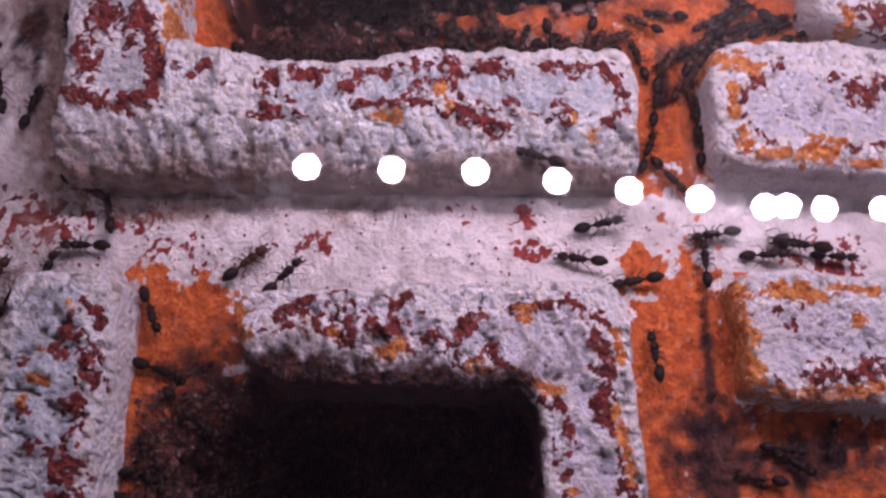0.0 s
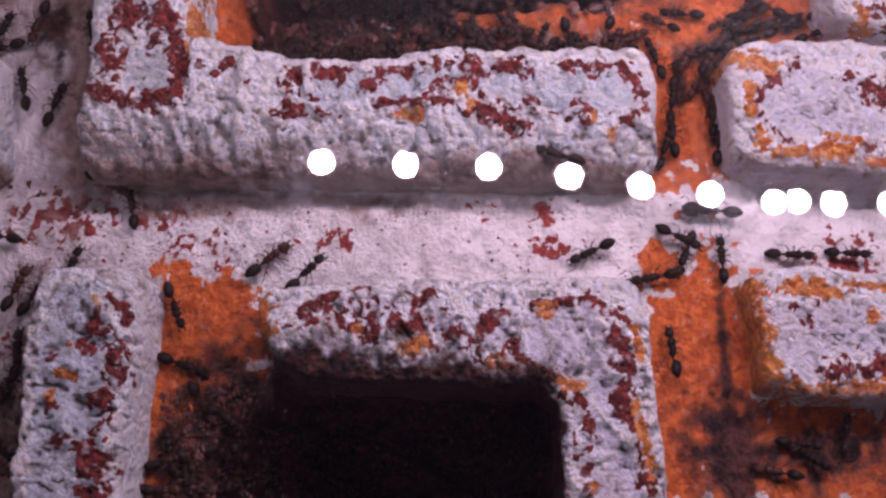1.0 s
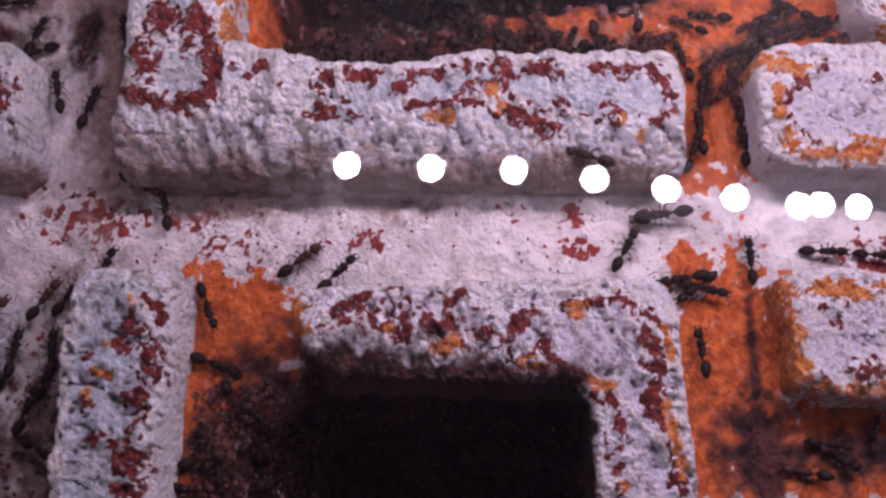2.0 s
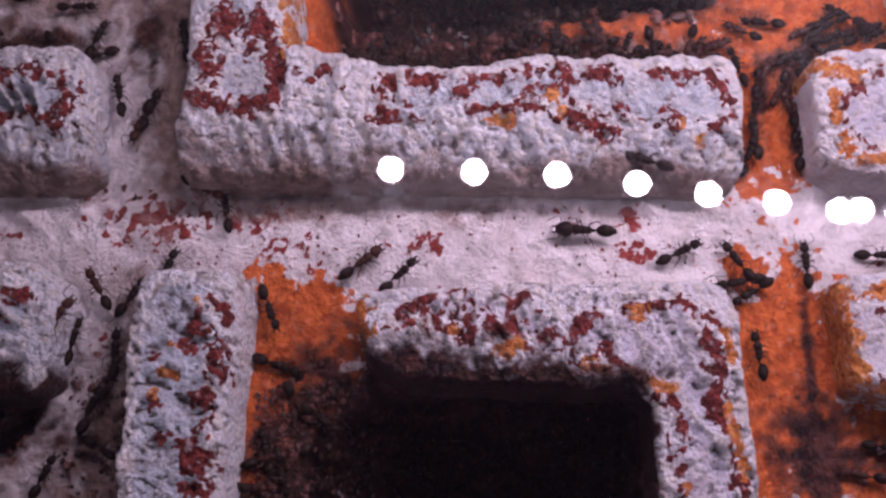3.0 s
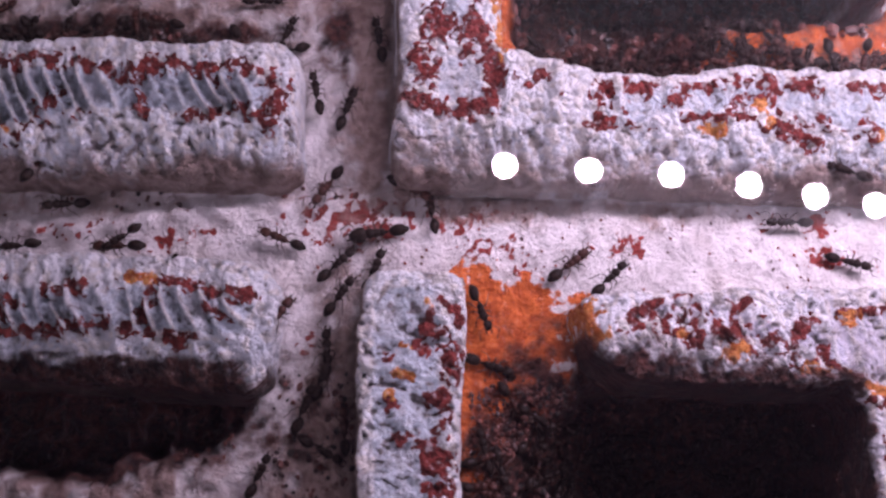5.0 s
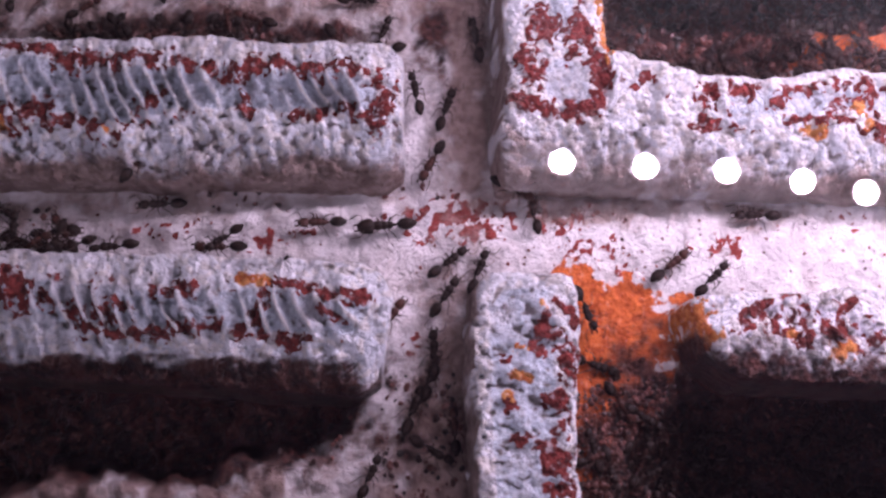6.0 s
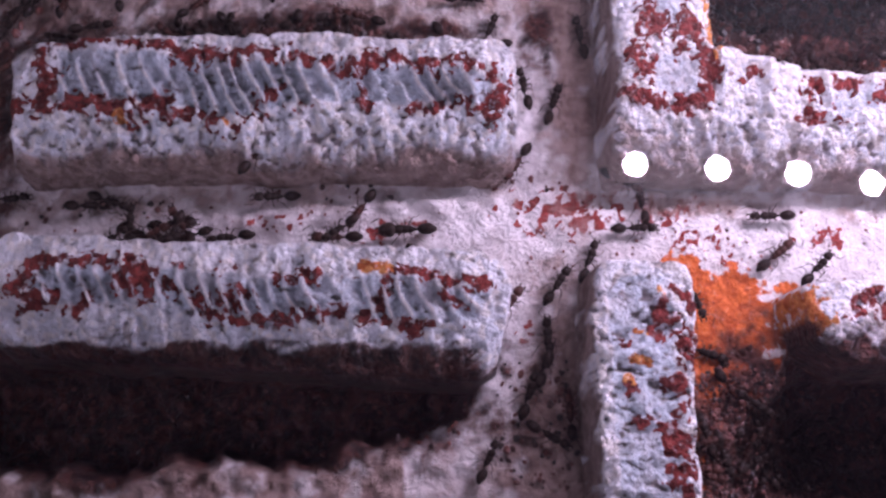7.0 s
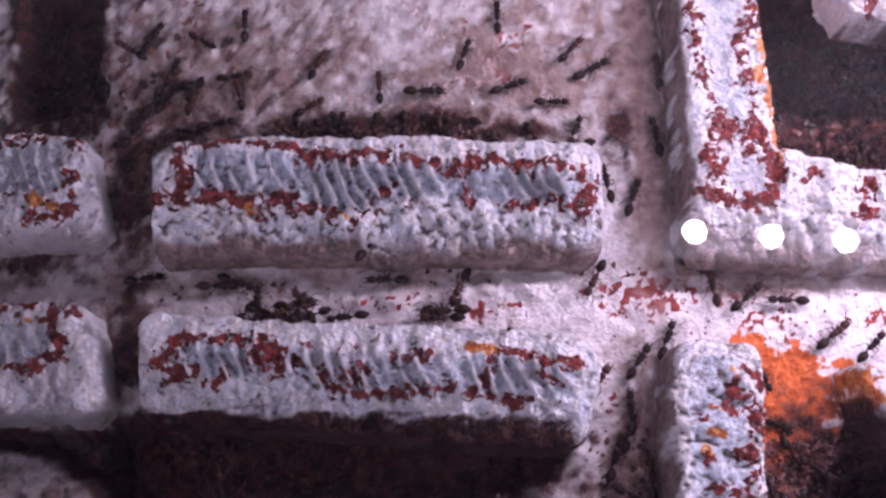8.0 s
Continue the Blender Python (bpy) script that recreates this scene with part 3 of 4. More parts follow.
brick(B2, "pale blue-grey brick with diagonal ridges and red bands",
      [(0.3, (-111.7, 27.0), (-105.3, 26.2), (-97.5, 25.0)), (0.6, (-96.3, 23.5), (-89.8, 22.8)), (0.4, (-89.8, 23.4), (-84.5, 23.2)), 
       (0.4, (-82.7, 22.8), (-81.2, 21.6), (-78.6, 21.2)), (0.6, (-75.7, 20.1), (-74.1, 21.2), (-70.8, 21.1)), (0.4, (-68.6, 20.6), (-66.8, 20.5)), 
       (0.5, (-66.1, 19.7), (-63.5, 20.4), (-61.6, 20.3)), (0.6, (-59.5, 19.5), (-58.1, 17.9), (-59.0, 14.0)), (0.4, (-62.9, 16.1), (-60.8, 14.4)), 
       (1.0, (-113.2, 24.7), (-112.6, 21.3)), (0.6, (-118.2, 19.8), (-112.1, 19.2), (-107.4, 18.4)), (0.7, (-105.8, 18.3), (-101.9, 17.5), (-98.1, 17.6)), 
       (0.4, (-98.1, 16.4), (-93.5, 16.1)), (0.6, (-91.6, 15.2), (-89.8, 14.3)), (0.6, (-86.8, 16.8), (-84.9, 17.9)), (0.4, (-74.6, 17.3), (-73.9, 15.7)), 
       (0.3, (-67.0, 14.7), (-64.8, 15.3))],
      [(0.4, (-103.4, 16.8)), (0.3, (-90.2, 14.7))],
      slate=1.0, ridges=1.25, pits=0.8, ring=0.12, seed=202, stain_shade=1.25, low=(-116, 11.2, -58.2, 7.9), slope=2.6, soil=[(-117.6, 27.4, 2.4, 2.0)], panels=[[(-111.6, 26.0), (-97.4, 24.0), (-84.5, 21.8), (-61.7, 19.5), (-59.2, 18.3), (-60.1, 14.8), (-74.3, 16.5), (-83.8, 16.6), (-88.3, 15.2), (-92.0, 16.0), (-98.9, 18.2), (-111.0, 20.2)]])
B3 = [(-118.6, 2.4), (-118.4, -9.5), (-116, -11.5), (-61.2, -17.0), (-58.8, -15), (-57.6, -6.0), (-58.6, -3.2), (-61, -1.6), (-85, 0.3), (-116.5, 3.6)]
brick(B3, "pale blue-grey brick with diagonal ridges, soil and shade painted on its underside",
      [(0.4, (-113.6, -0.7), (-106.7, -0.9), (-100.7, -1.5)), (1.1, (-101.2, -3.3), (-99.2, -3.1)), (0.5, (-100.6, -5.2), (-96.9, -5.4)), 
       (0.7, (-92.2, -6.4), (-88.3, -6.5)), (0.4, (-86.5, -8.8), (-84.0, -8.9)), (0.4, (-81.9, -8.8), (-77.0, -8.8)), 
       (0.5, (-74.5, -9.2), (-72.7, -8.5), (-72.3, -6.4)), (0.4, (-70.0, -10.4), (-68.6, -10.8)), (0.3, (-84.0, -4.5), (-79.7, -5.1)), 
       (0.4, (-71.2, -4.3), (-65.6, -5.3), (-60.8, -6.4)), (0.3, (-65.7, -7.3), (-63.0, -8.8)), (0.6, (-113.3, -6.0), (-110.3, -5.4)), 
       (0.5, (-115.7, -3.6), (-113.5, -2.3)), (0.5, (-107.2, -6.7), (-105.8, -5.7))],
      [(0.4, (-74.4, -3.6), (-71.6, -4.1))],
      [],
      slate=1.0, ridges=1.25, ring=0.06, flank_soil_shade=[CHAMBERS[2][0]], low_soil_shade=(-103.0, -9.4, -61.0, -12.4, -60.0), seed=303, low=(-116, -11.5, -62.5, -16.6), slope=3.0, panels=[[(-113.5, -1.9), (-110.5, -1.2), (-103.6, -2.2), (-98.4, -2.8), (-88.3, -3.8), (-79.7, -4.9), (-72.6, -4.8), (-62.9, -6.5), (-60.8, -7.4), (-62.0, -10.3), (-72.8, -9.6), (-84.0, -8.7), (-94.0, -7.7), (-97.6, -6.1), (-113.3, -5.6)]])
B4 = [(-150, 34.5), (-129.5, 31.4), (-127.0, 29.5), (-124.4, 17), (-127, 14.8), (-150, 17)]
brick(B4, "small pale brick with red ring of pigment",
      [(-139.7, 32.0, 2.3, 1.2), (-129.7, 29.2, 1.0, 1.5), (-129.8, 23.3, 0.8, 1.1), (-133.2, 19.0, 2.7, 1.0)],
      [(-135.4, 21.4, 0.9, 0.8), (-132.4, 19.8, 0.7, 0.5)],
      ridges=0.4, ring=0.1, seed=404, panels=[[(-148.4, 31.5), (-132.4, 30.0), (-130.5, 22.5), (-134.7, 21.7), (-147.7, 24.8)]])
B5 = [(-150, 8.6), (-127.5, 6.2), (-125.0, 4.5), (-122.0, -8.2), (-125, -10.4), (-150, -9.6)]
brick(B5, "small pale brick with red ring of pigment",
      [(-136.4, 6.4, 2.7, 1.0), (-129.5, 4.5, 1.6, 1.1), (-129.8, 0.4, 0.9, 1.8), (-133.5, -3.0, 1.3, 1.0), (-130.9, -2.2, 0.7, 0.7)],
      [(-134.5, 3.8, 0.8, 0.5)],
      ridges=0.4, ring=0.1, seed=505, panels=[[(-145.4, 4.2), (-131.4, 2.9), (-130.3, -1.1), (-134.4, -2.3), (-144.7, -2.3)]])
# B6: blue-grey paint, spread wider to darken it for the weak light there.
B6 = [(-49.6, -40), (-49.6, -5.0), (-47.8, -2.9), (-39.0, -3.0), (-37.2, -4.2), (-38.8, -40)]
brick(B6, "narrow upright brick with rough grey paint and red patches",
      [(0.4, (-41.3, -8.2)), (0.4, (-39.2, -8.0)), (0.4, (-42.2, -10.1), (-40.4, -10.7)), (0.7, (-43.1, -12.5)), (0.6, (-39.5, -12.6), (-39.2, -15.0)), 
       (0.3, (-45.8, -13.1)), (0.6, (-40.6, -17.9), (-40.4, -20.0)), (0.4, (-44.4, -22.0), (-41.5, -22.0)), (0.8, (-41.2, -22.6), (-40.8, -27.9)), 
       (0.3, (-46.0, -17.3), (-45.4, -18.5)), (0.3, (-40.4, -6.7), (-38.3, -9.5))],
      [(0.4, (-41.6, -7.2)), (0.4, (-44.3, -11.9)), (0.3, (-45.1, -14.9), (-43.6, -15.2)), (0.4, (-45.7, -17.0))],
      pits=1.1, stain_shade=1.2, slate=0.8, left_shade=1.4, seed=606, panels=[[(-47.6, -5.6), (-41.0, -5.6), (-40.2, -38), (-47.8, -38)]], rim_red=0.0)
B7 = [(-25.6, -7.0), (-24, -5.8), (-19.7, -5.4), (12.5, -4.6), (15.2, -5.4), (16.2, -8.5), (18.0, -40), (6.0, -40), (5.6, -18.5), (4.0, -16.8),
      (-6, -16.8), (-20, -16.2), (-24.6, -13.0)]
brick(B7, "white chalky brick arch with red and orange pigment",
      [(0.5, (-21.6, -9.7), (-19.6, -9.1)), (0.5, (-17.0, -9.7), (-14.5, -10.3)), (0.8, (-12.7, -10.9), (-10.5, -10.0), (-7.9, -10.6), (-7.3, -11.8)), 
       (0.3, (-18.5, -8.3), (-16.8, -7.1)), (0.4, (-14.5, -8.0), (-12.8, -8.3)), (0.3, (-8.8, -8.0), (-7.1, -7.4)), (0.4, (-5.6, -11.5), (-3.1, -11.5)), 
       (0.5, (-2.5, -10.9), (0.4, -9.1)), (0.4, (-2.2, -12.6), (-1.1, -14.3)), (0.6, (1.2, -12.6), (2.3, -13.7)), (0.3, (3.3, -7.9), (9.1, -7.5)), 
       (0.4, (9.7, -7.5), (11.1, -8.9)), (0.7, (11.7, -9.8), (13.3, -13.6)), (0.6, (13.3, -13.6), (12.5, -17.6)), 
       (0.5, (12.8, -17.9), (13.7, -22.1), (14.7, -26.0), (15.2, -27.2)), (0.4, (3.4, -15.2), (4.9, -14.9)), 
       (0.3, (8.0, -16.5), (9.0, -20.5), (8.5, -24.4), (8.4, -27.2))],
      [(0.7, (-24.8, -7.9), (-24.1, -10.9)), (0.9, (-8.7, -12.9)), (0.3, (-14.7, -10.7)), (0.5, (5.0, -8.3)), (0.3, (14.0, -10.6), (14.7, -13.6)), 
       (0.3, (13.6, -18.2), (14.3, -21.6), (15.2, -25.5)), (0.3, (6.0, -16.0), (8.2, -16.8)), (0.3, (3.7, -14.9)), (0.4, (9.0, -26.6)), 
       (0.3, (1.4, -14.6), (-0.8, -14.3))],
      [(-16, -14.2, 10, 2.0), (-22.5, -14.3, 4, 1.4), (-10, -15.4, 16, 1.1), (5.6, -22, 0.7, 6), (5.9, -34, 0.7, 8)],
      ridges=0.3, pits=0.4, slate=0.6, left_shade=0.4, paint=LILAC_PAINT, flank_soil_shade=[CHAMBERS[0][0]], low_soil_shade=(-23.8, -12.2, 2.4, -15.0, 5.0), seed=707, panels=[[(-18.7, -7.5), (-14.1, -6.7), (-8.3, -8.3), (-4.8, -9.5), (-1.3, -10.2), (2.8, -8.5), (8.2, -7.2), (9.9, -8.4), (11.8, -14.0), (12.9, -21.0), (14.3, -27.9), (9.2, -27.9), (8.3, -20.5), (6.7, -15.9), (4.4, -14.7), (-1.9, -12.2), (-10.6, -10.1)]])
B8 = [(26.6, 22.5), (26.8, 10.5), (30, 8.6), (70, 8.2), (70, 27), (30, 24.8)]
brick(B8, "lilac-white brick with a ragged orange rim",
      [(0.6, (32.2, 20.5), (32.2, 19.1)), (0.4, (35.0, 21.6)), (0.7, (43.3, 19.3), (45.5, 17.7), (46.5, 19.9))],
      [(0.6, (26.9, 22.1), (29.3, 21.8), (31.9, 21.0)), (0.4, (29.4, 18.0), (29.1, 15.3)), (0.5, (30.2, 12.7), (30.5, 11.4)), 
       (0.4, (31.6, 10.1), (35.0, 11.0)), (0.6, (37.0, 10.8), (40.3, 10.8)), (0.3, (37.8, 12.9), (41.8, 12.6)), (0.3, (43.0, 10.3), (46.2, 10.2))],
      pits=0.3, slate=0.35, tall=9.0, back=10.0, paint=LILAC_PAINT, seed=808, panels=[[(31.2, 19.4), (34.0, 21.0), (45.5, 19.3), (54.9, 17.5), (54.3, 13.2), (44.8, 13.0), (33.2, 12.4), (30.2, 15.9)]])
B9 = [(27.2, -3.6), (30, -2.4), (41, -2.0), (70, -3.0), (70, -17.5), (33, -17.3), (28.6, -15.8), (28.4, -9.2)]
brick(B9, "lilac-white brick with orange rim and red patch",
      [(0.4, (34.1, -8.8)), (0.7, (36.4, -14.2), (39.0, -13.5), (43.3, -14.0)), (0.4, (30.2, -14.4), (31.9, -15.5)), (0.3, (28.7, -10.2))],
      [(0.9, (27.9, -5.0), (28.3, -10.0), (28.6, -16.5)), (0.4, (28.4, -5.7), (32.2, -5.2)), (0.6, (32.9, -5.2), (38.0, -5.3)), (0.3, (38.7, -4.3), (44.5, -4.6)), 
       (0.6, (27.6, -8.5), (28.2, -12.1), (29.1, -13.2)), (0.4, (30.7, -16.1), (33.1, -16.4)), (0.5, (34.9, -16.6), (38.7, -16.2), (43.1, -15.8)), 
       (0.5, (41.9, -8.2))],
      slate=0.35, pits=0.3, tall=8.0, paint=LILAC_PAINT, seed=909, panels=[[(28.3, -7.6), (42.6, -6.4), (51.7, -5.9), (50.9, -11.7), (41.9, -12.0), (35.4, -12.9), (33.2, -16.0), (30.3, -13.6)]])


B10 = [(41.5, 28.4), (47, 27.2), (70, 28.2), (70, 66), (42, 66), (40, 38), (40, 31)]
brick(B10, "lilac-white brick with a broad orange rim",
      [(49, 29, 2, 1.4)],
      [(0.6, (38.7, 21.2), (40.6, 20.4), (43.5, 21.4), (44.8, 23.7), (44.9, 28.0), (44.0, 29.3))],
      pits=0.3, tall=9.0, paint=LILAC_PAINT, seed=111, panels=[[(41.8, 25.5), (44.1, 26.4), (43.7, 22.8), (40.8, 22.2)]])
B11 = [(-22.5, 66), (-22, 47), (-19.5, 43.2), (-10, 42.4), (36, 43.0), (36, 66)]
brick(B11, "white chalky brick with red patches over the chamber",
      [(-21.8, 43.0, 0.8, 1.2), (-17.3, 43.7, 0.6, 1.7), (-19.9, 41.9, 1.1, 0.5), (-24.5, 43.8, 0.9, 0.5), (-16.6, 41.9, 0.9, 0.5)],
      [],
      # Dark strip along the bottom edge paints in the underside's shade.
      [(-8, 42.3, 22, 0.6)],
      pits=0.4, ring=0.2, tall=9.0, seed=121, panels=())


# ---- light tape above, in front of the pane ----
def disc(bm, centre, normal, radius, deep, count=16):
    turn = Vector(normal).to_track_quat("Z", "Y").to_matrix().to_4x4()
    bmesh.ops.create_cone(bm, cap_ends=True, segments=count, radius1=radius, radius2=radius * 0.92, depth=deep, matrix=Matrix.Translation(centre) @ turn)


LEDS = [(-27.2, 59.5, 50.8), (-13.4, 60.5, 49.1), (-0.1, 61.6, 47.5), (12.6, 61.2, 45.7), (24.0, 59.3, 44.9), (35.5, 56.0, 45.4), (47.7, 48.9, 48.6), (52.4, 46.1, 50.7), (58.6, 45.7, 50.3), (68.7, 44.2, 51.1)]
LEDS += [(81.2 + 12.5 * k, 44.2 - 0.6 * k, 51.1) for k in range(11)]


def light_tape():
    tape = tagged(new("led_strip"), "white flexible tape of cool white diodes", "led strip")
    bm = bmesh.new()
    facing = Vector((0, 1, -0.55)).normalized()
    edge = []
    for x, y, z in [(LEDS[0][0] - 9, LEDS[0][1] - 1, LEDS[0][2] + 0.8)] + LEDS + [(LEDS[-1][0] + 7, LEDS[-1][1], LEDS[-1][2])]:
        p = Vector((x * MM, y * MM, z * MM + Z0)) - facing * 0.0022
        up = Vector((0, 0.55, 1)).normalized() * 0.005
        edge.append([bm.verts.new(q) for q in (p - up, p + up, p + up - facing * 0.0012, p - up - facing * 0.0012)])
    for a, b in zip(edge, edge[1:]):
        for k in range(4):
            bm.faces.new((a[k], a[(k + 1) % 4], b[(k + 1) % 4], b[k]))
    bm.faces.new(edge[0])
    bm.faces.new(edge[-1][::-1])
    bmesh.ops.recalc_face_normals(bm, faces=bm.faces)
    part("tape", bm, WHITE_TAPE, tape)
    for x, y, z in LEDS[1::4]:
        bm = bmesh.new()
        low = z * MM + Z0 + 0.001
        bmesh.ops.create_cone(bm, cap_ends=True, segments=8, radius1=0.0012, radius2=0.0012, depth=0.3170 - low,
                              matrix=Matrix.Translation((x * MM, y * MM - 0.0032, (0.3170 + low) / 2)))
        part("hanger", bm, WHITE_PLASTIC, tape)
    for x, y, z in LEDS:
        p = Vector((x * MM, y * MM, z * MM + Z0))
        bm = bmesh.new()
        disc(bm, p - facing * 0.0010, facing, 0.0028, 0.0016)
        diode = part("diode", bm, WHITE_PLASTIC, tape)
        bm = bmesh.new()
        disc(bm, p, facing, 0.00208, 0.0004, 48)
        part("lens", bm, LED_LIGHT, diode, "glowing white lens")


light_tape()


def front_pane():
    bm = bmesh.new()
    bmesh.ops.create_cube(bm, size=1, 
                         matrix=Matrix.Translation((-0.05, GLASS, PANE_TOP)) @ Matrix.Rotation(radians(-PANE_LEAN), 4, "X")
                         @ Matrix.Translation((0, 0.0006, -0.06)) @ Matrix.Diagonal((0.36, 0.0012, 0.12, 1)))
    me = bpy.data.meshes.new("front_pane")
    bm.to_mesh(me)
    bm.free()
    me.materials.append(PANE)
    me.materials.append(PANE_BACK)
    for face in me.polygons:
        face.material_index = 0 if face.normal.y < -0.5 else 1
    ob = mesh_object("window_1", me, None, smooth=False)
    tagged(ob, "clear glass front pane of the nest", "glass", kind="structure")


front_pane()


# ---- case round the nest ----
def board(name, low, high, label, edge=0.0015):
    bm = bmesh.new()
    size = [b - a for a, b in zip(low, high)]
    bmesh.ops.create_cube(bm, size=1, matrix=Matrix.Translation([(a + b) / 2 for a, b in zip(low, high)]) @ Matrix.Diagonal((*size, 1)))
    bmesh.ops.bevel(bm, geom=list(bm.edges), offset=edge, segments=2, affect="EDGES")
    return tagged(mesh_object(name, bm, CASE), label, "board", kind="structure")


board("wall_back", (-0.186, 0.203, 0.196), (0.091, 0.215, 0.330), "dark back board behind the mortar")
board("wall_west", (-0.186, 0.128, 0.206), (-0.1705, 0.2028, 0.316), "dark side board of the nest case")
board("wall_east", (0.0755, 0.128, 0.206), (0.091, 0.2028, 0.316), "dark side board of the nest case")
board("floor", (-0.186, 0.120, 0.196), (0.091, 0.2028, 0.2078), "dark base board of the nest case")
# Added unseen screen: keeps room light out of the pane's reflection.
board("wall_front_added", (-0.300, -0.075, 0.130), (0.300, -0.0602, 0.330), "added dark screen behind the viewer, out of view")
# Added unseen lid: carries the tape and gives the pane darkness to mirror.
board("ceiling_added", (-0.300, -0.060, 0.3166), (0.300, 0.2028, 0.330), "added dark lid board over the nest case, out of view")


# ---- ants ----
def blob(bm, centre, size, turn=0.0, rings=8, segments=10):
    m = Matrix.Translation(Vector(centre) * MM) @ Matrix.Rotation(radians(turn), 4, "Y") @ Matrix.Diagonal((*(s * MM for s in size), 1))
    bmesh.ops.create_uvsphere(bm, u_segments=segments, v_segments=rings, radius=1.0, matrix=m)


def tube(bm, points, radii, sides=5):
    rings = []
    for i, p in enumerate(points):
        a, b = Vector(points[max(i - 1, 0)]), Vector(points[min(i + 1, len(points) - 1)])
        way = (b - a).normalized()
        side = way.orthogonal().normalized()
        other = way.cross(side)
        rings.append([bm.verts.new((Vector(p) + radii[i] * (side * math.cos(2 * math.pi * k / sides) + other * math.sin(2 * math.pi * k / sides))) * MM)
                      for k in range(sides)])
    for a, b in zip(rings, rings[1:]):
        for k in range(sides):
            bm.faces.new((a[k], a[(k + 1) % sides], b[(k + 1) % sides], b[k]))
    bm.faces.new(rings[0][::-1])
    bm.faces.new(rings[-1])


def ant_kind(label, skin, big=1.0, spread=0.0, bend=0.0):
    """An ant 6.8 mm long that heads along x, its feet on z = 0."""
    ant = tagged(new("ant"), label, "ant")
    bm = bmesh.new()
    blob(bm, (2.50, bend, 1.15), (0.80 * big, 0.64 * big, 0.55 * big), 12)
    blob(bm, (2.25, 0.33 * big + bend, 1.2), (0.42 * big, 0.32 * big, 0.42 * big))
    blob(bm, (2.25, -0.33 * big + bend, 1.2), (0.42 * big, 0.32 * big, 0.42 * big))
    head = part("head", bm, skin, ant)
    for s in (1, -1):
        bm = bmesh.new()
        tube(bm, [(2.45 + 0.7 * big, 0.35 * s + bend, 0.95), (2.8 + 0.75 * big, 0.38 * s + bend, 0.85), (3.0 + 0.75 * big, 0.08 * s + bend, 0.8)], [0.14, 0.12, 0.04])
        part("mandible", bm, RED_CHITIN, head)
    bm = bmesh.new()
    blob(bm, (1.15, bend * 0.3, 1.25), (0.72, 0.62, 0.60), -8)
    blob(bm, (0.45, 0, 1.20), (0.68, 0.54, 0.52), 6)
    blob(bm, (-0.15, 0, 1.10), (0.58, 0.48, 0.48), 14)
    tube(bm, [(1.5, bend * 0.4, 1.25), (1.95, bend * 0.8, 1.2)], [0.24, 0.2])
    part("thorax", bm, skin, ant)
    bm = bmesh.new()
    blob(bm, (-0.78, 0, 1.08), (0.26, 0.20, 0.32), 0, 6, 8)
    blob(bm, (-1.18, -0.05 - bend * 0.3, 1.05), (0.22, 0.22, 0.28), 0, 6, 8)
    part("petiole", bm, skin, ant)
    bm = bmesh.new()
    blob(bm, (-2.15, -bend, 1.15), (1.12, 0.74, 0.74), 6, 10, 12)
    blob(bm, (-3.0, -bend * 1.3, 1.08), (0.45, 0.42, 0.42), 6, 6, 8)
    part("gaster", bm, CHITIN, ant)
    for s in (1, -1):
        for k, (x0, reach, sweep) in enumerate(((1.1, 1.45, 1.1), (0.55, 1.4, -0.1), (-0.05, 1.65, -1.4))):
            bm = bmesh.new()
            sw = sweep + spread * s * (1 if k != 1 else -1)
            rise = 0.3 * s
            tube(bm, [(0, 0, 0), (0.12 * sw, 0.45 * s, 0.25), (0.5 * sw, 0.52 * reach * s, 0.75), (0.85 * sw, 0.82 * reach * s - rise, -0.3),
                      (1.05 * sw, 0.95 * reach * s - rise, -0.88), (1.25 * sw, 1.08 * reach * s - rise, -0.97)], [0.10, 0.11, 0.08, 0.06, 0.04, 0.03])
            leg = part("leg", bm, LEG_CHITIN, ant)
            leg.location = (x0 * MM, 0.3 * s * MM, 1.0 * MM)
        bm = bmesh.new()
        tube(bm, [(2.75, 0.3 * s + bend, 1.5), (3.1, 1.15 * s + bend, 1.9), (3.5, 1.35 * s + bend, 1.6), (4.5, 1.1 * s + spread + bend, 1.2)], [0.05, 0.05, 0.06, 0.06])
        part("antenna", bm, LEG_CHITIN, ant)
    return ant


def at_wall(x, z, heading, off=8.6, lean=0.0):
    """The pose of an ant on the wall at x, z mm, heading so many degrees up from the right, its feet off mm behind the bricks' front."""
    a = radians(heading)
    turn = Matrix(((math.cos(a), -math.sin(a), 0), (0, 0, -1), (math.sin(a), math.cos(a), 0))).to_4x4()
    return Matrix.Translation((x * MM, (bow(x) + off) * MM, z * MM + Z0)) @ turn @ Matrix.Rotation(radians(lean), 4, "X")


def floor_at(x, z):
    """How far the mortar lies behind the bricks' front, in mm."""
    return float(mortar_depth(np.array([float(x)]), np.array([float(z)]))[0])


DARK_ANT = ant_kind("dark brown worker ant on the pale mortar", CHITIN)
RED_ANT = ant_kind("worker ant with a red-brown head and thorax", RED_CHITIN, 1.05, 0.35, 0.12)
BENT_ANT = ant_kind("dark brown worker ant with its body bent", CHITIN, 0.95, -0.3, 0.42)
MAJOR_ANT = ant_kind("large dark ant with a broad head", CHITIN, 1.45, 0.2)
KINDS = (DARK_ANT, RED_ANT, BENT_ANT)
dice = random.Random(11)


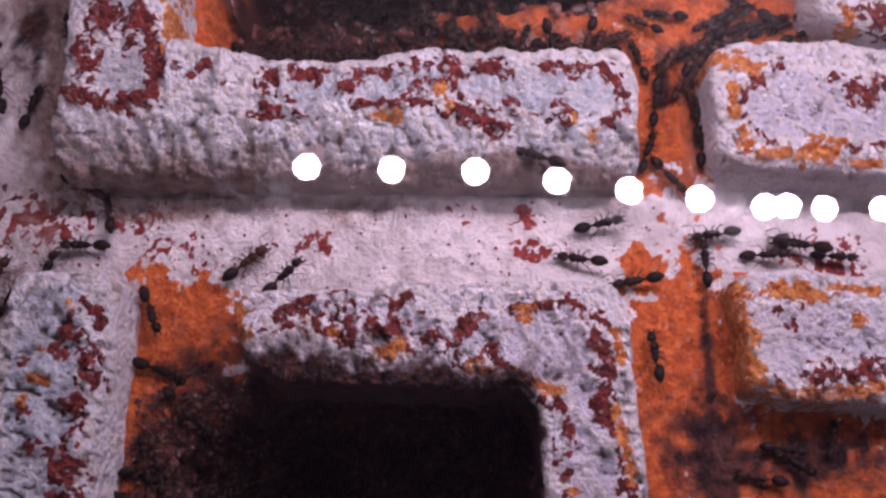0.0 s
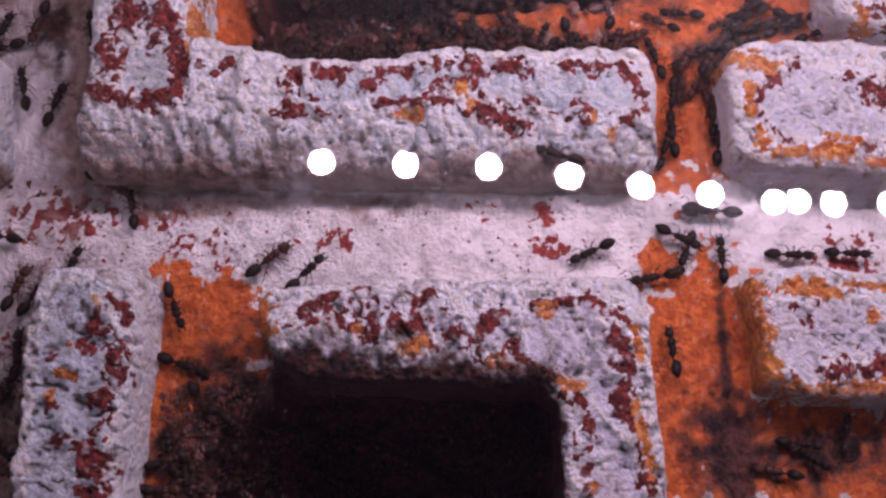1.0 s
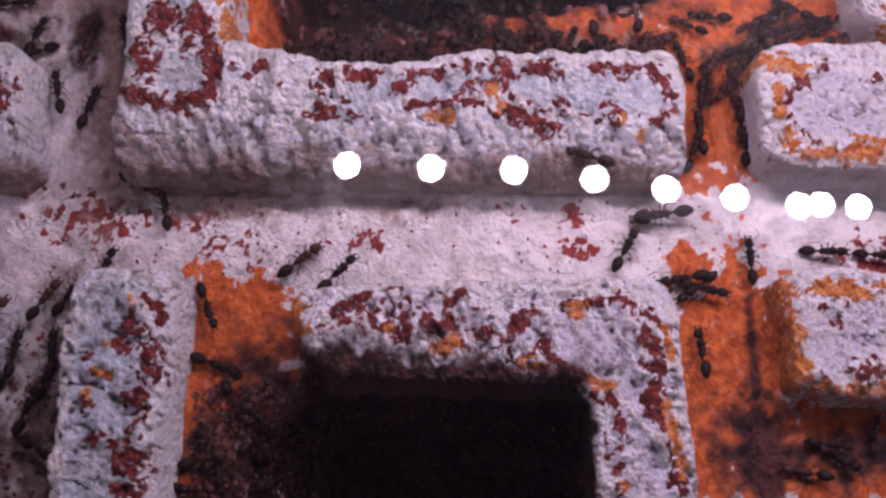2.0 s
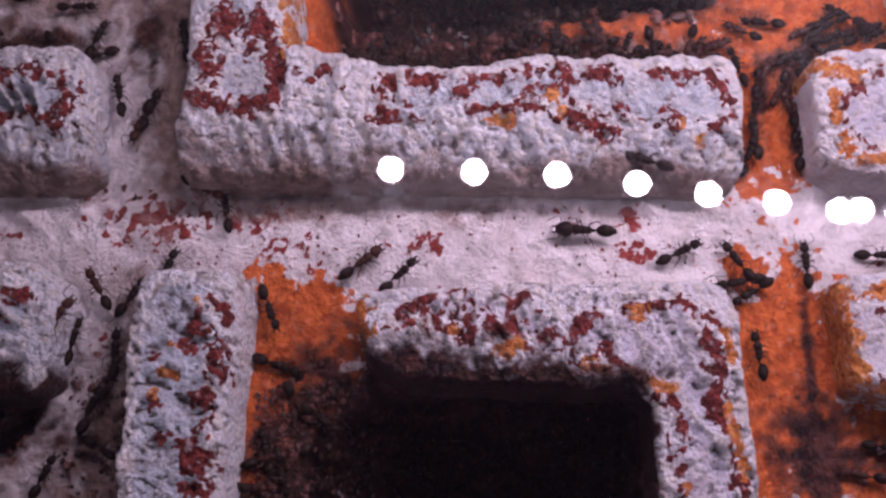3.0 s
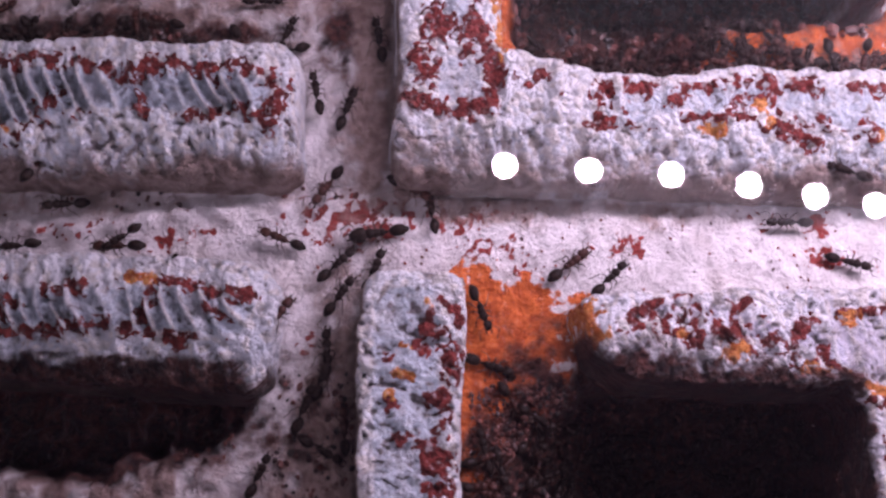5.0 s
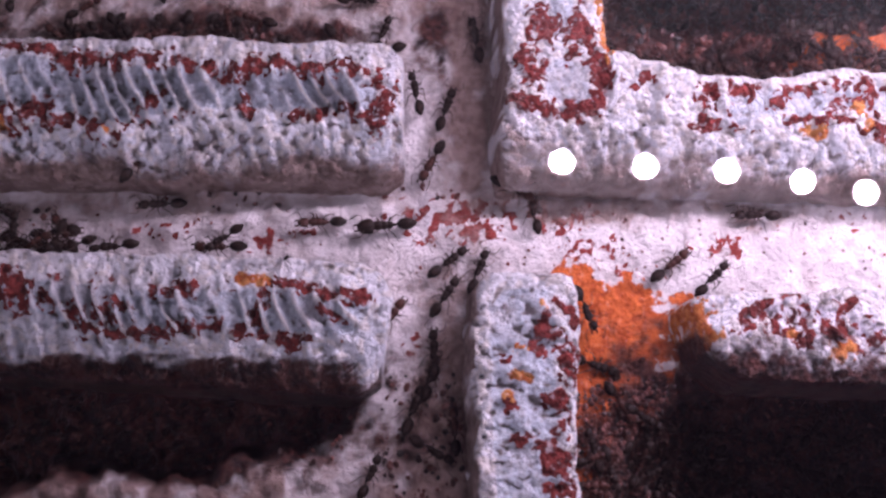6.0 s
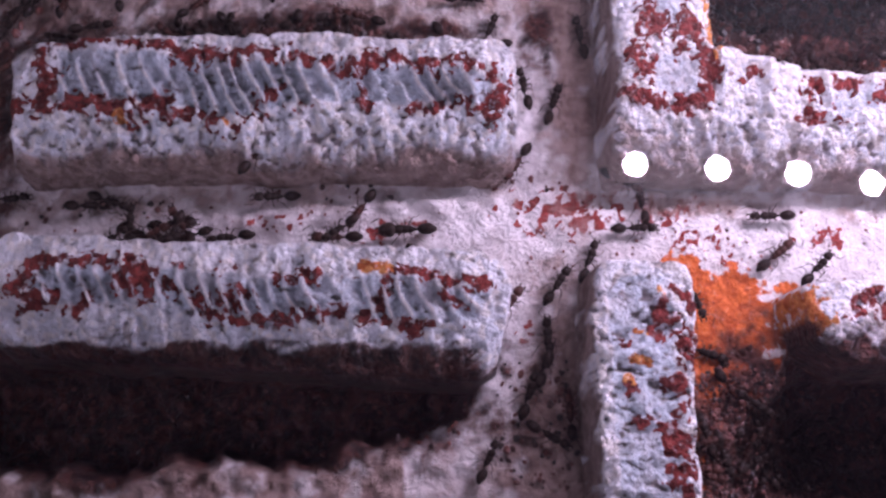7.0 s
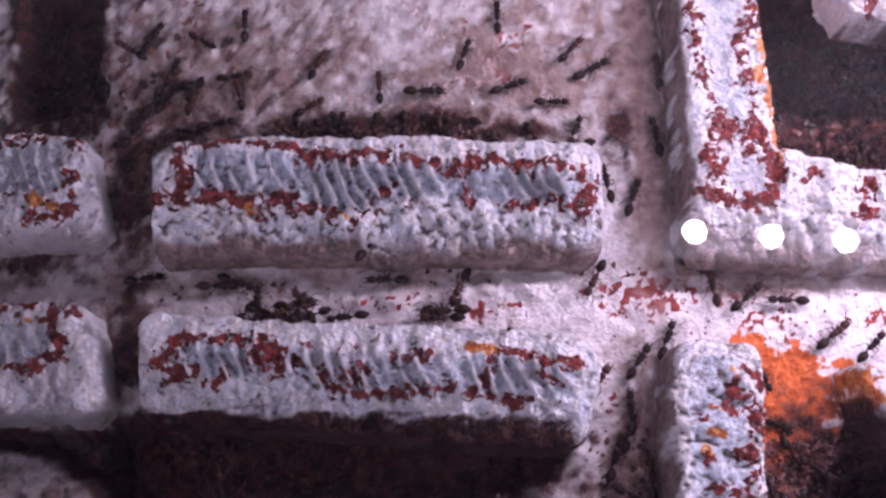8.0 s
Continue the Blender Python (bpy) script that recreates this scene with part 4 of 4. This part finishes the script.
def ant_at(x, z, heading, off=None, size=0.85, kind=None, group="", lean=0.0):
    source = kind or KINDS[dice.randrange(3)]
    ob = copy_thing(source, at_wall(x, z, heading, floor_at(x, z) - 0.1 if off is None else off, lean))
    ob.scale = (size, size, size)
    return tagged(ob, group=group) if group else ob


# the first of each kind stands on the wall itself
for ob, m in ((DARK_ANT, at_wall(-51.7, -4.7, 55)), (RED_ANT, at_wall(-58.3, -8.2, 50, 3.1)), (BENT_ANT, at_wall(-47.8, -1.8, 58)), (MAJOR_ANT, at_wall(-97.4, 4.6, 5, 7.1))):
    ob.matrix_basis = m @ Matrix.Diagonal((0.85, 0.85, 0.85, 1))

SITTING = [(-35.6, -6.3, -78, 8.6), (-25.4, -1.3, 35, 8.6), (-21.0, -3.2, 35, 7.1), (-41.1, 5.3, 90, 8.6), (19.4, -11.5, 88, 8.6), (17.9, -3.0, 190, 8.6),
           (25.9, -0.7, 92, 8.6), (19.9, 12.4, 60, 8.6), (-53.1, -11.3, 80, 8.6), (-77.4, 1.7, 178, 7.1), (-90.1, 2.4, 178, 7.1), (-104.8, 3.3, 215, 7.1),
           (-101.2, 3.7, 160, 7.1), (-94.9, 2.9, 200, 7.1), (-105.8, 8.7, -20, 8.6), (-87.2, 11.5, 50, 4.1), (-54.7, 19.9, 92, 7.6)]
SITTING_TOO = [(-55.5, -17.5, 60, 8.6), (-50.9, -20.0, 90, 8.6), (-53.5, -22.0, -40, 8.6), (-60.4, -24.8, 55, 8.6), (-53.5, -14.0, 62, 8.6), (-34.7, -12.7, -20, 9.6), (-30.7, -13.2, 30, 10.6), (-34.4, -16.9, 80, 11.1),
               (-39.2, -15.8, 100, 9.1), (-51.1, 18.1, 70, 8.6), (-43.7, 7.7, -30, 7.1), (14.8, 8.1, 10, 7.1), (7.0, 9.1, 160, 2.6), (41.5, 0.8, -5, 8.6),
               (-119.4, 10.2, 0, 8.6), (-108.6, 8.3, 0, 8.6), (-98.5, 1.8, 20, 5.0)]
for x, z, heading, off in SITTING + SITTING_TOO:
    ant_at(x, z, heading, off, dice.uniform(0.8, 0.92), group="ants on the mortar joint")
for x, z, heading, off in ((-103.0, 2.6, 190, 5.8), (-99.5, 2.4, 30, 5.2), (-97.2, 3.2, 250, 5.4), (-95.6, 4.4, 120, 6.6), (-102.2, 4.6, 80, 6.8), (-77.0, 2.6, 205, 6.4)):
    ant_at(x, z, heading, off, dice.uniform(0.75, 0.9), group="ants heaped on the brick edge", lean=dice.uniform(-30, 30))
ant_at(-70.0, -2.6, 60, 0.4, 0.5)

UPPER = [(-94.8, 40.9, 60), (-85.8, 36.5, 90), (-79.4, 35.2, 0), (-73.7, 40.6, 60), (-68.7, 46.5, 90), (-58.5, 40.7, 45), (-55.8, 37.6, 20), (-67.5, 35.4, 20),
         (-61.6, 32.6, 0), (-95.9, 34.3, 30), (-107.3, 40.4, 0), (-106.4, 37.6, 100), (-114.1, 37.6, 90), (-116.9, 42.5, 60), (-120.3, 48.6, 60),
         (-117.7, 40.8, 50), (-105.9, 48.5, 90), (-121.4, 28.6, 40), (-122.5, 33.2, 60), (-109.6, 33.0, 10), (-46.3, 37.0, 90), (-47.3, 27.1, 90)]
for x, z, heading in UPPER:
    ant_at(x, z, heading, None, dice.uniform(0.75, 0.9), group="ants on the upper mortar")

TRAIL = [(38.7, 30.7, 200), (36.3, 30.0, 20), (34.6, 29.7, 190), (32.5, 28.0, 200), (31.0, 28.8, 30), (28.2, 27.2, 210), (27.1, 25.6, 230), (25.5, 25.0, 200), (23.8, 24.6, 200), (22.6, 23.1, 60), (27.0, 21.8, 80), (25.8, 19.1, 100), (26.5, 17.0, 80), (21.3, 18.5, 80), (24.5, 21.6, 240), (27.8, 24.0, 60), (19.4, 24.2, 100), (16.6, 26.9, 10), (26.4, 13.7, 80), (40.4, 28.9, 20), (34.1, 32.1, 150), (31.2, 31.5, 20)]
for x, z, heading in TRAIL:
    ant_at(x, z, heading, None, dice.uniform(0.75, 0.9), group="ants on the ochre mortar post", lean=dice.uniform(-15, 15))

# crowd along the sill of the upper chamber, on the ochre post and in the lower chamber
for count, (x0, x1), (z0, z1), group in ((46, (-29, -4), (24.2, 30), "ants crowding the upper chamber"), (22, (-4, 16), (23, 27), "ants crowding the upper chamber"), (40, (-28, 13), (21.8, 25.2), "ants crowding the upper chamber"), (26, (-30, 10), (27, 44), "ants crowding the upper chamber"),
                                         (6, (18, 38), (27.5, 31), "ants on the ochre mortar post"),
                                         (12, (-37, -27), (-28, -17), "ants in the lower chamber"), (34, (-30, 5), (-30, -19), "ants in the lower chamber"),
                                         (4, (19, 40), (-26, -20), "ants in the lower chamber"), (26, (-102, -74), (27.8, 31.5), "ants on the upper mortar"), (7, (-74, -58), (25.6, 28.5), "ants on the upper mortar"),
                                         (16, (-138, -112), (26, 52), "ants on the upper mortar")):
    for _ in range(count):
        x, z = dice.uniform(x0, x1), dice.uniform(z0, z1)
        ant_at(x, z, dice.uniform(0, 360), None, dice.uniform(0.68, 0.88), group=group, lean=dice.uniform(-25, 25))


# ---- crumbs of soil and husk ----
def crumbs(name, label, patches, material_, seed):
    pick = random.Random(seed)
    verts, faces = [], []
    ball = bmesh.new()
    bmesh.ops.create_icosphere(ball, subdivisions=1, radius=1.0)
    shape, tris = [v.co.copy() for v in ball.verts], [[v.index for v in f.verts] for f in ball.faces]
    ball.free()
    for count, (x0, x1), (z0, z1), (small, large) in patches:
        places = np.array([(pick.uniform(x0, x1), pick.uniform(z0, z1), pick.uniform(small, large)) for _ in range(count)])
        depths = mortar_depth(places[:, 0], places[:, 1])
        for (x, z, r), deep in zip(places.tolist(), depths.tolist()):
            centre = Vector((x * MM, (bow(x) + deep - 0.3 * r) * MM, z * MM + Z0))
            turn = Euler([pick.uniform(0, 6.3) for _ in range(3)]).to_matrix()
            stretch = Vector((pick.uniform(0.6, 1.5), pick.uniform(0.6, 1.1), pick.uniform(0.6, 1.0)))
            base = len(verts)
            verts += [centre + turn @ Vector([c * s * pick.uniform(0.75, 1.2) * r * MM for c, s in zip(v, stretch)]) for v in shape]
            faces += [[base + i for i in f] for f in tris]
    me = bpy.data.meshes.new(name)
    me.from_pydata(verts, [], faces)
    return tagged(mesh_object(name, me, material_, smooth=False), label, "soil", kind="stuff")


crumbs("soil_crumbs", "dark damp soil crumbs and husks in the chambers",
       ((460, (-30, -4), (23, 31), (0.2, 0.7)), (900, (-30, 16), (30, 56), (0.3, 0.9)), (1100, (-36, 6), (-36, -14), (0.10, 0.42)), (260, (-124, -62), (-23, -13), (0.15, 0.5)),
        (190, (-116, -72), (27.6, 30.8), (0.2, 0.7)), (120, (-142, -116), (24, 50), (0.25, 0.8)),
        (40, (-120, -50), (7, 9), (0.2, 0.5)), (110, (-59, -50), (-28, -13), (0.15, 0.5)), (500, (-37, -26), (-30, -15), (0.12, 0.4))), CRUMB, 3)
crumbs("sand_grains", "small red and brown sand grains stuck to the mortar",
       ((90, (-56, -28), (-3, 6), (0.10, 0.28)), (90, (-28, 24), (-4, 6), (0.08, 0.24)), (60, (-118, -58), (1, 7), (0.08, 0.24))), GRAIN, 4)


# ---- what walks ----
TRACKS = {
    "major": [(0.0, 37.8, 1.9, 170), (0.2, 37.6, 2.1, 165), (0.4, 33.0, 3.4, 160), (0.6, 29.4, 3.1, 175), (0.8, 27.3, 4.4, 165), (1.0, 25.2, 5.0, 175), (1.2, 21.4, 5.4, 185), (2.3, 13.5, 3.2, 188), (2.6, 8.4, 2.0, 184), (2.9, 2.8, 2.5, 176), (3.2, -5.2, 2.6, 178), (3.5, -13.4, 2.8, 180), (3.8, -22.6, 3.9, 176), (4.1, -30.9, 2.5, 184), (4.4, -37.8, 3.4, 180), (4.7, -43.4, 2.6, 186), (5.8, -54.9, 3.3, 190), (6.1, -59.5, 4.0, 183), (6.4, -62.2, 3.1, 184), (6.7, -65.6, 3.6, 186), (7.0, -68.9, 2.6, 182), (7.3, -73.4, 3.7, 184), (7.6, -76.0, 3.6, 182), (8.0, -76.8, 2.9, 184)],
    "walker": [(0.0, 13.8, 3.4, 12), (0.2, 17.6, 3.3, 0), (0.4, 17.9, 3.2, -5), (0.6, 18.8, 2.5, -8), (0.8, 19.6, 2.5, -12), (1.0, 20.9, 1.8, -28), (1.2, 20.1, 1.3, -45), (2.3, 20.1, -5.2, 30), (2.6, 18.4, -4.7, 95), (2.9, 18.1, -1.8, 120), (3.2, 16.5, 1.0, 130), (3.5, 13.6, 2.1, 128), (3.8, 11.6, 2.7, 165), (4.1, 8.4, 2.5, 172), (4.4, 5.1, 3.0, 176), (4.7, 3.9, 4.3, 178), (5.8, -11.0, 4.5, 182), (6.1, -16.0, 5.0, 178), (6.4, -20.5, 5.1, 180), (6.7, -22.1, 4.7, 176), (7.0, -25.3, 3.6, 182), (7.3, -29.6, 3.0, 180), (7.6, -29.7, 3.2, 180), (8.0, -31.1, 3.4, 178)],
    "turner": [(0.0, 27.3, 2.7, 178), (0.2, 23.3, 2.8, 180), (0.4, 23.3, 2.6, 184), (0.6, 23.4, 2.0, 195), (0.8, 23.3, 2.3, 225), (1.0, 21.6, -0.2, 238), (1.2, 19.3, -2.1, 225), (2.3, 19.3, -4.1, 205), (3.5, 19.1, -4.2, 200), (8.0, 19.1, -4.2, 200)],
    "leaver": [(0.0, -43.4, 1.2, 178), (0.3, -47.7, 1.4, 176), (0.6, -52.3, 1.9, 172), (0.9, -55.1, 2.2, 170), (1.2, -60.0, 2.7, 172), (2.3, -73.9, 4.6, 178), (3.5, -79.0, 7.4, 180), (4.5, -84.7, 7.6, 184), (8.0, -84.7, 7.6, 180)],
    "gap": [(0.0, -53.5, -2.3, 60), (0.6, -53.4, -3.8, 65), (0.9, -53.7, -3.9, 62), (1.2, -54.0, -3.8, 60), (2.3, -54.6, -5.4, 50), (2.6, -53.9, -5.3, 55), (2.9, -55.3, -4.2, 95), (3.2, -55.7, -2.8, 150), (3.5, -56.3, -1.4, 135), (3.8, -57.8, 0.9, 132), (4.1, -58.5, 1.2, 130), (4.4, -57.9, 1.2, 128), (4.7, -57.8, 1.4, 140), (5.8, -63.8, 4.4, 176), (6.1, -66.7, 4.5, 180), (6.4, -69.5, 4.8, 184), (6.7, -72.8, 5.8, 200), (7.0, -74.5, 5.3, 232), (7.3, -75.2, 6.6, 250), (7.6, -74.9, 6.1, 245), (8.0, -74.9, 6.2, 240)],
    "descender": [(0.0, -57.7, 29.1, 250), (2.3, -51.4, 25.5, 250), (2.9, -52.1, 18.3, 245), (3.2, -51.4, 14.4, 250), (3.5, -51.6, 12.6, 240), (3.8, -52.8, 10.9, 230), (4.1, -54.3, 8.0, 228), (4.4, -53.7, 6.3, 226), (4.7, -53.4, 6.9, 228), (5.8, -52.6, 11.7, 238), (6.7, -55.2, 11.0, 236), (7.0, -55.7, 10.7, 232), (7.3, -55.6, 10.8, 235), (7.6, -56.5, 8.1, 232), (8.0, -56.8, 6.8, 238)],
    "climber": [(0.0, -56.4, -11.7, 80), (2.3, -58.0, -10.9, 80), (2.6, -58.4, -10.5, 80), (3.5, -57.9, -8.7, 70), (3.8, -57.7, -7.9, 60), (4.1, -55.8, -5.8, 55), (4.4, -54.5, -3.7, 50), (4.7, -52.1, -1.0, 45), (5.8, -52.0, -1.2, 40), (6.1, -50.7, -0.3, 35), (6.4, -48.6, 0.7, 30), (6.7, -45.4, 2.1, 20), (7.0, -42.2, 2.1, 2), (7.3, -36.6, 2.5, 12), (7.6, -35.2, 3.6, 25), (7.8, -36.2, 2.6, 35), (8.0, -36.8, 3.8, 40)],
    "sitter": [(0.0, 11.7, -0.7, 172), (0.6, 11.0, -0.6, 190), (1.0, 10.8, -0.2, 205), (1.2, 10.7, -0.2, 195), (1.75, 10.8, -0.0, 110), (2.3, 11.6, 0.1, 28), (2.9, 10.8, 0.2, 25), (3.5, 10.9, 0.1, 40), (4.1, 10.1, -0.3, -20), (4.7, 8.4, -0.2, -15), (8.0, 8.4, -0.2, -15)],
    "pillar": [(0.0, 22.2, 9.6, -50), (0.4, 22.0, 11.7, 30), (0.8, 21.3, 13.4, 85), (1.2, 20.9, 14.6, 95), (2.3, 21.0, 14.8, 95), (8.0, 21.0, 14.8, 95)],
    "pair": [(0.0, 32.9, 0.5, 2), (0.4, 33.7, 1.0, 0), (1.0, 34.1, 0.2, -4), (2.3, 34.9, 0.9, -2), (8.0, 34.9, 0.9, 0)],
}
WALKERS = {}
for name, rows in TRACKS.items():
    _, x, z, heading = rows[0]
    kind = {"major": MAJOR_ANT, "gap": RED_ANT, "descender": RED_ANT, "turner": BENT_ANT}.get(name, DARK_ANT)
    WALKERS[name] = ant_at(x, z, heading, 8.3, 1.0 if name == "major" else 0.86, kind, "ants walking along the joint")
    tagged(WALKERS[name], "dark ant walking on the mortar joint")


def motions():
    for name, rows in TRACKS.items():
        ant = WALKERS[name]
        walk(ant, [(t, at_wall(x, z, heading, min(8.4, floor_at(x, z) - 0.1))) for t, x, z, heading in rows])
        times = np.arange(0, 8.01, 0.1)
        place = np.array([[np.interp(t, [r[0] for r in rows], [r[k] for r in rows]) for k in (1, 2)] for t in times])
        pace = np.hypot(*np.gradient(place, axis=0).T) / 0.1
        legs = [o for o in ant.children if o.name.startswith("leg")]
        for k, leg in enumerate(legs):
            sign, x, y, z = 1 if k < 3 else -1, *leg.location
            beat = (k % 3 + (k >= 3)) % 2 * math.pi
            walk(leg, [(float(t), pose(x, y, z, 0, 0, sign * min(16, 2.2 * v) * math.sin(2 * math.pi * 2.6 * t + beat))) for t, v in zip(times, pace)])


motions()
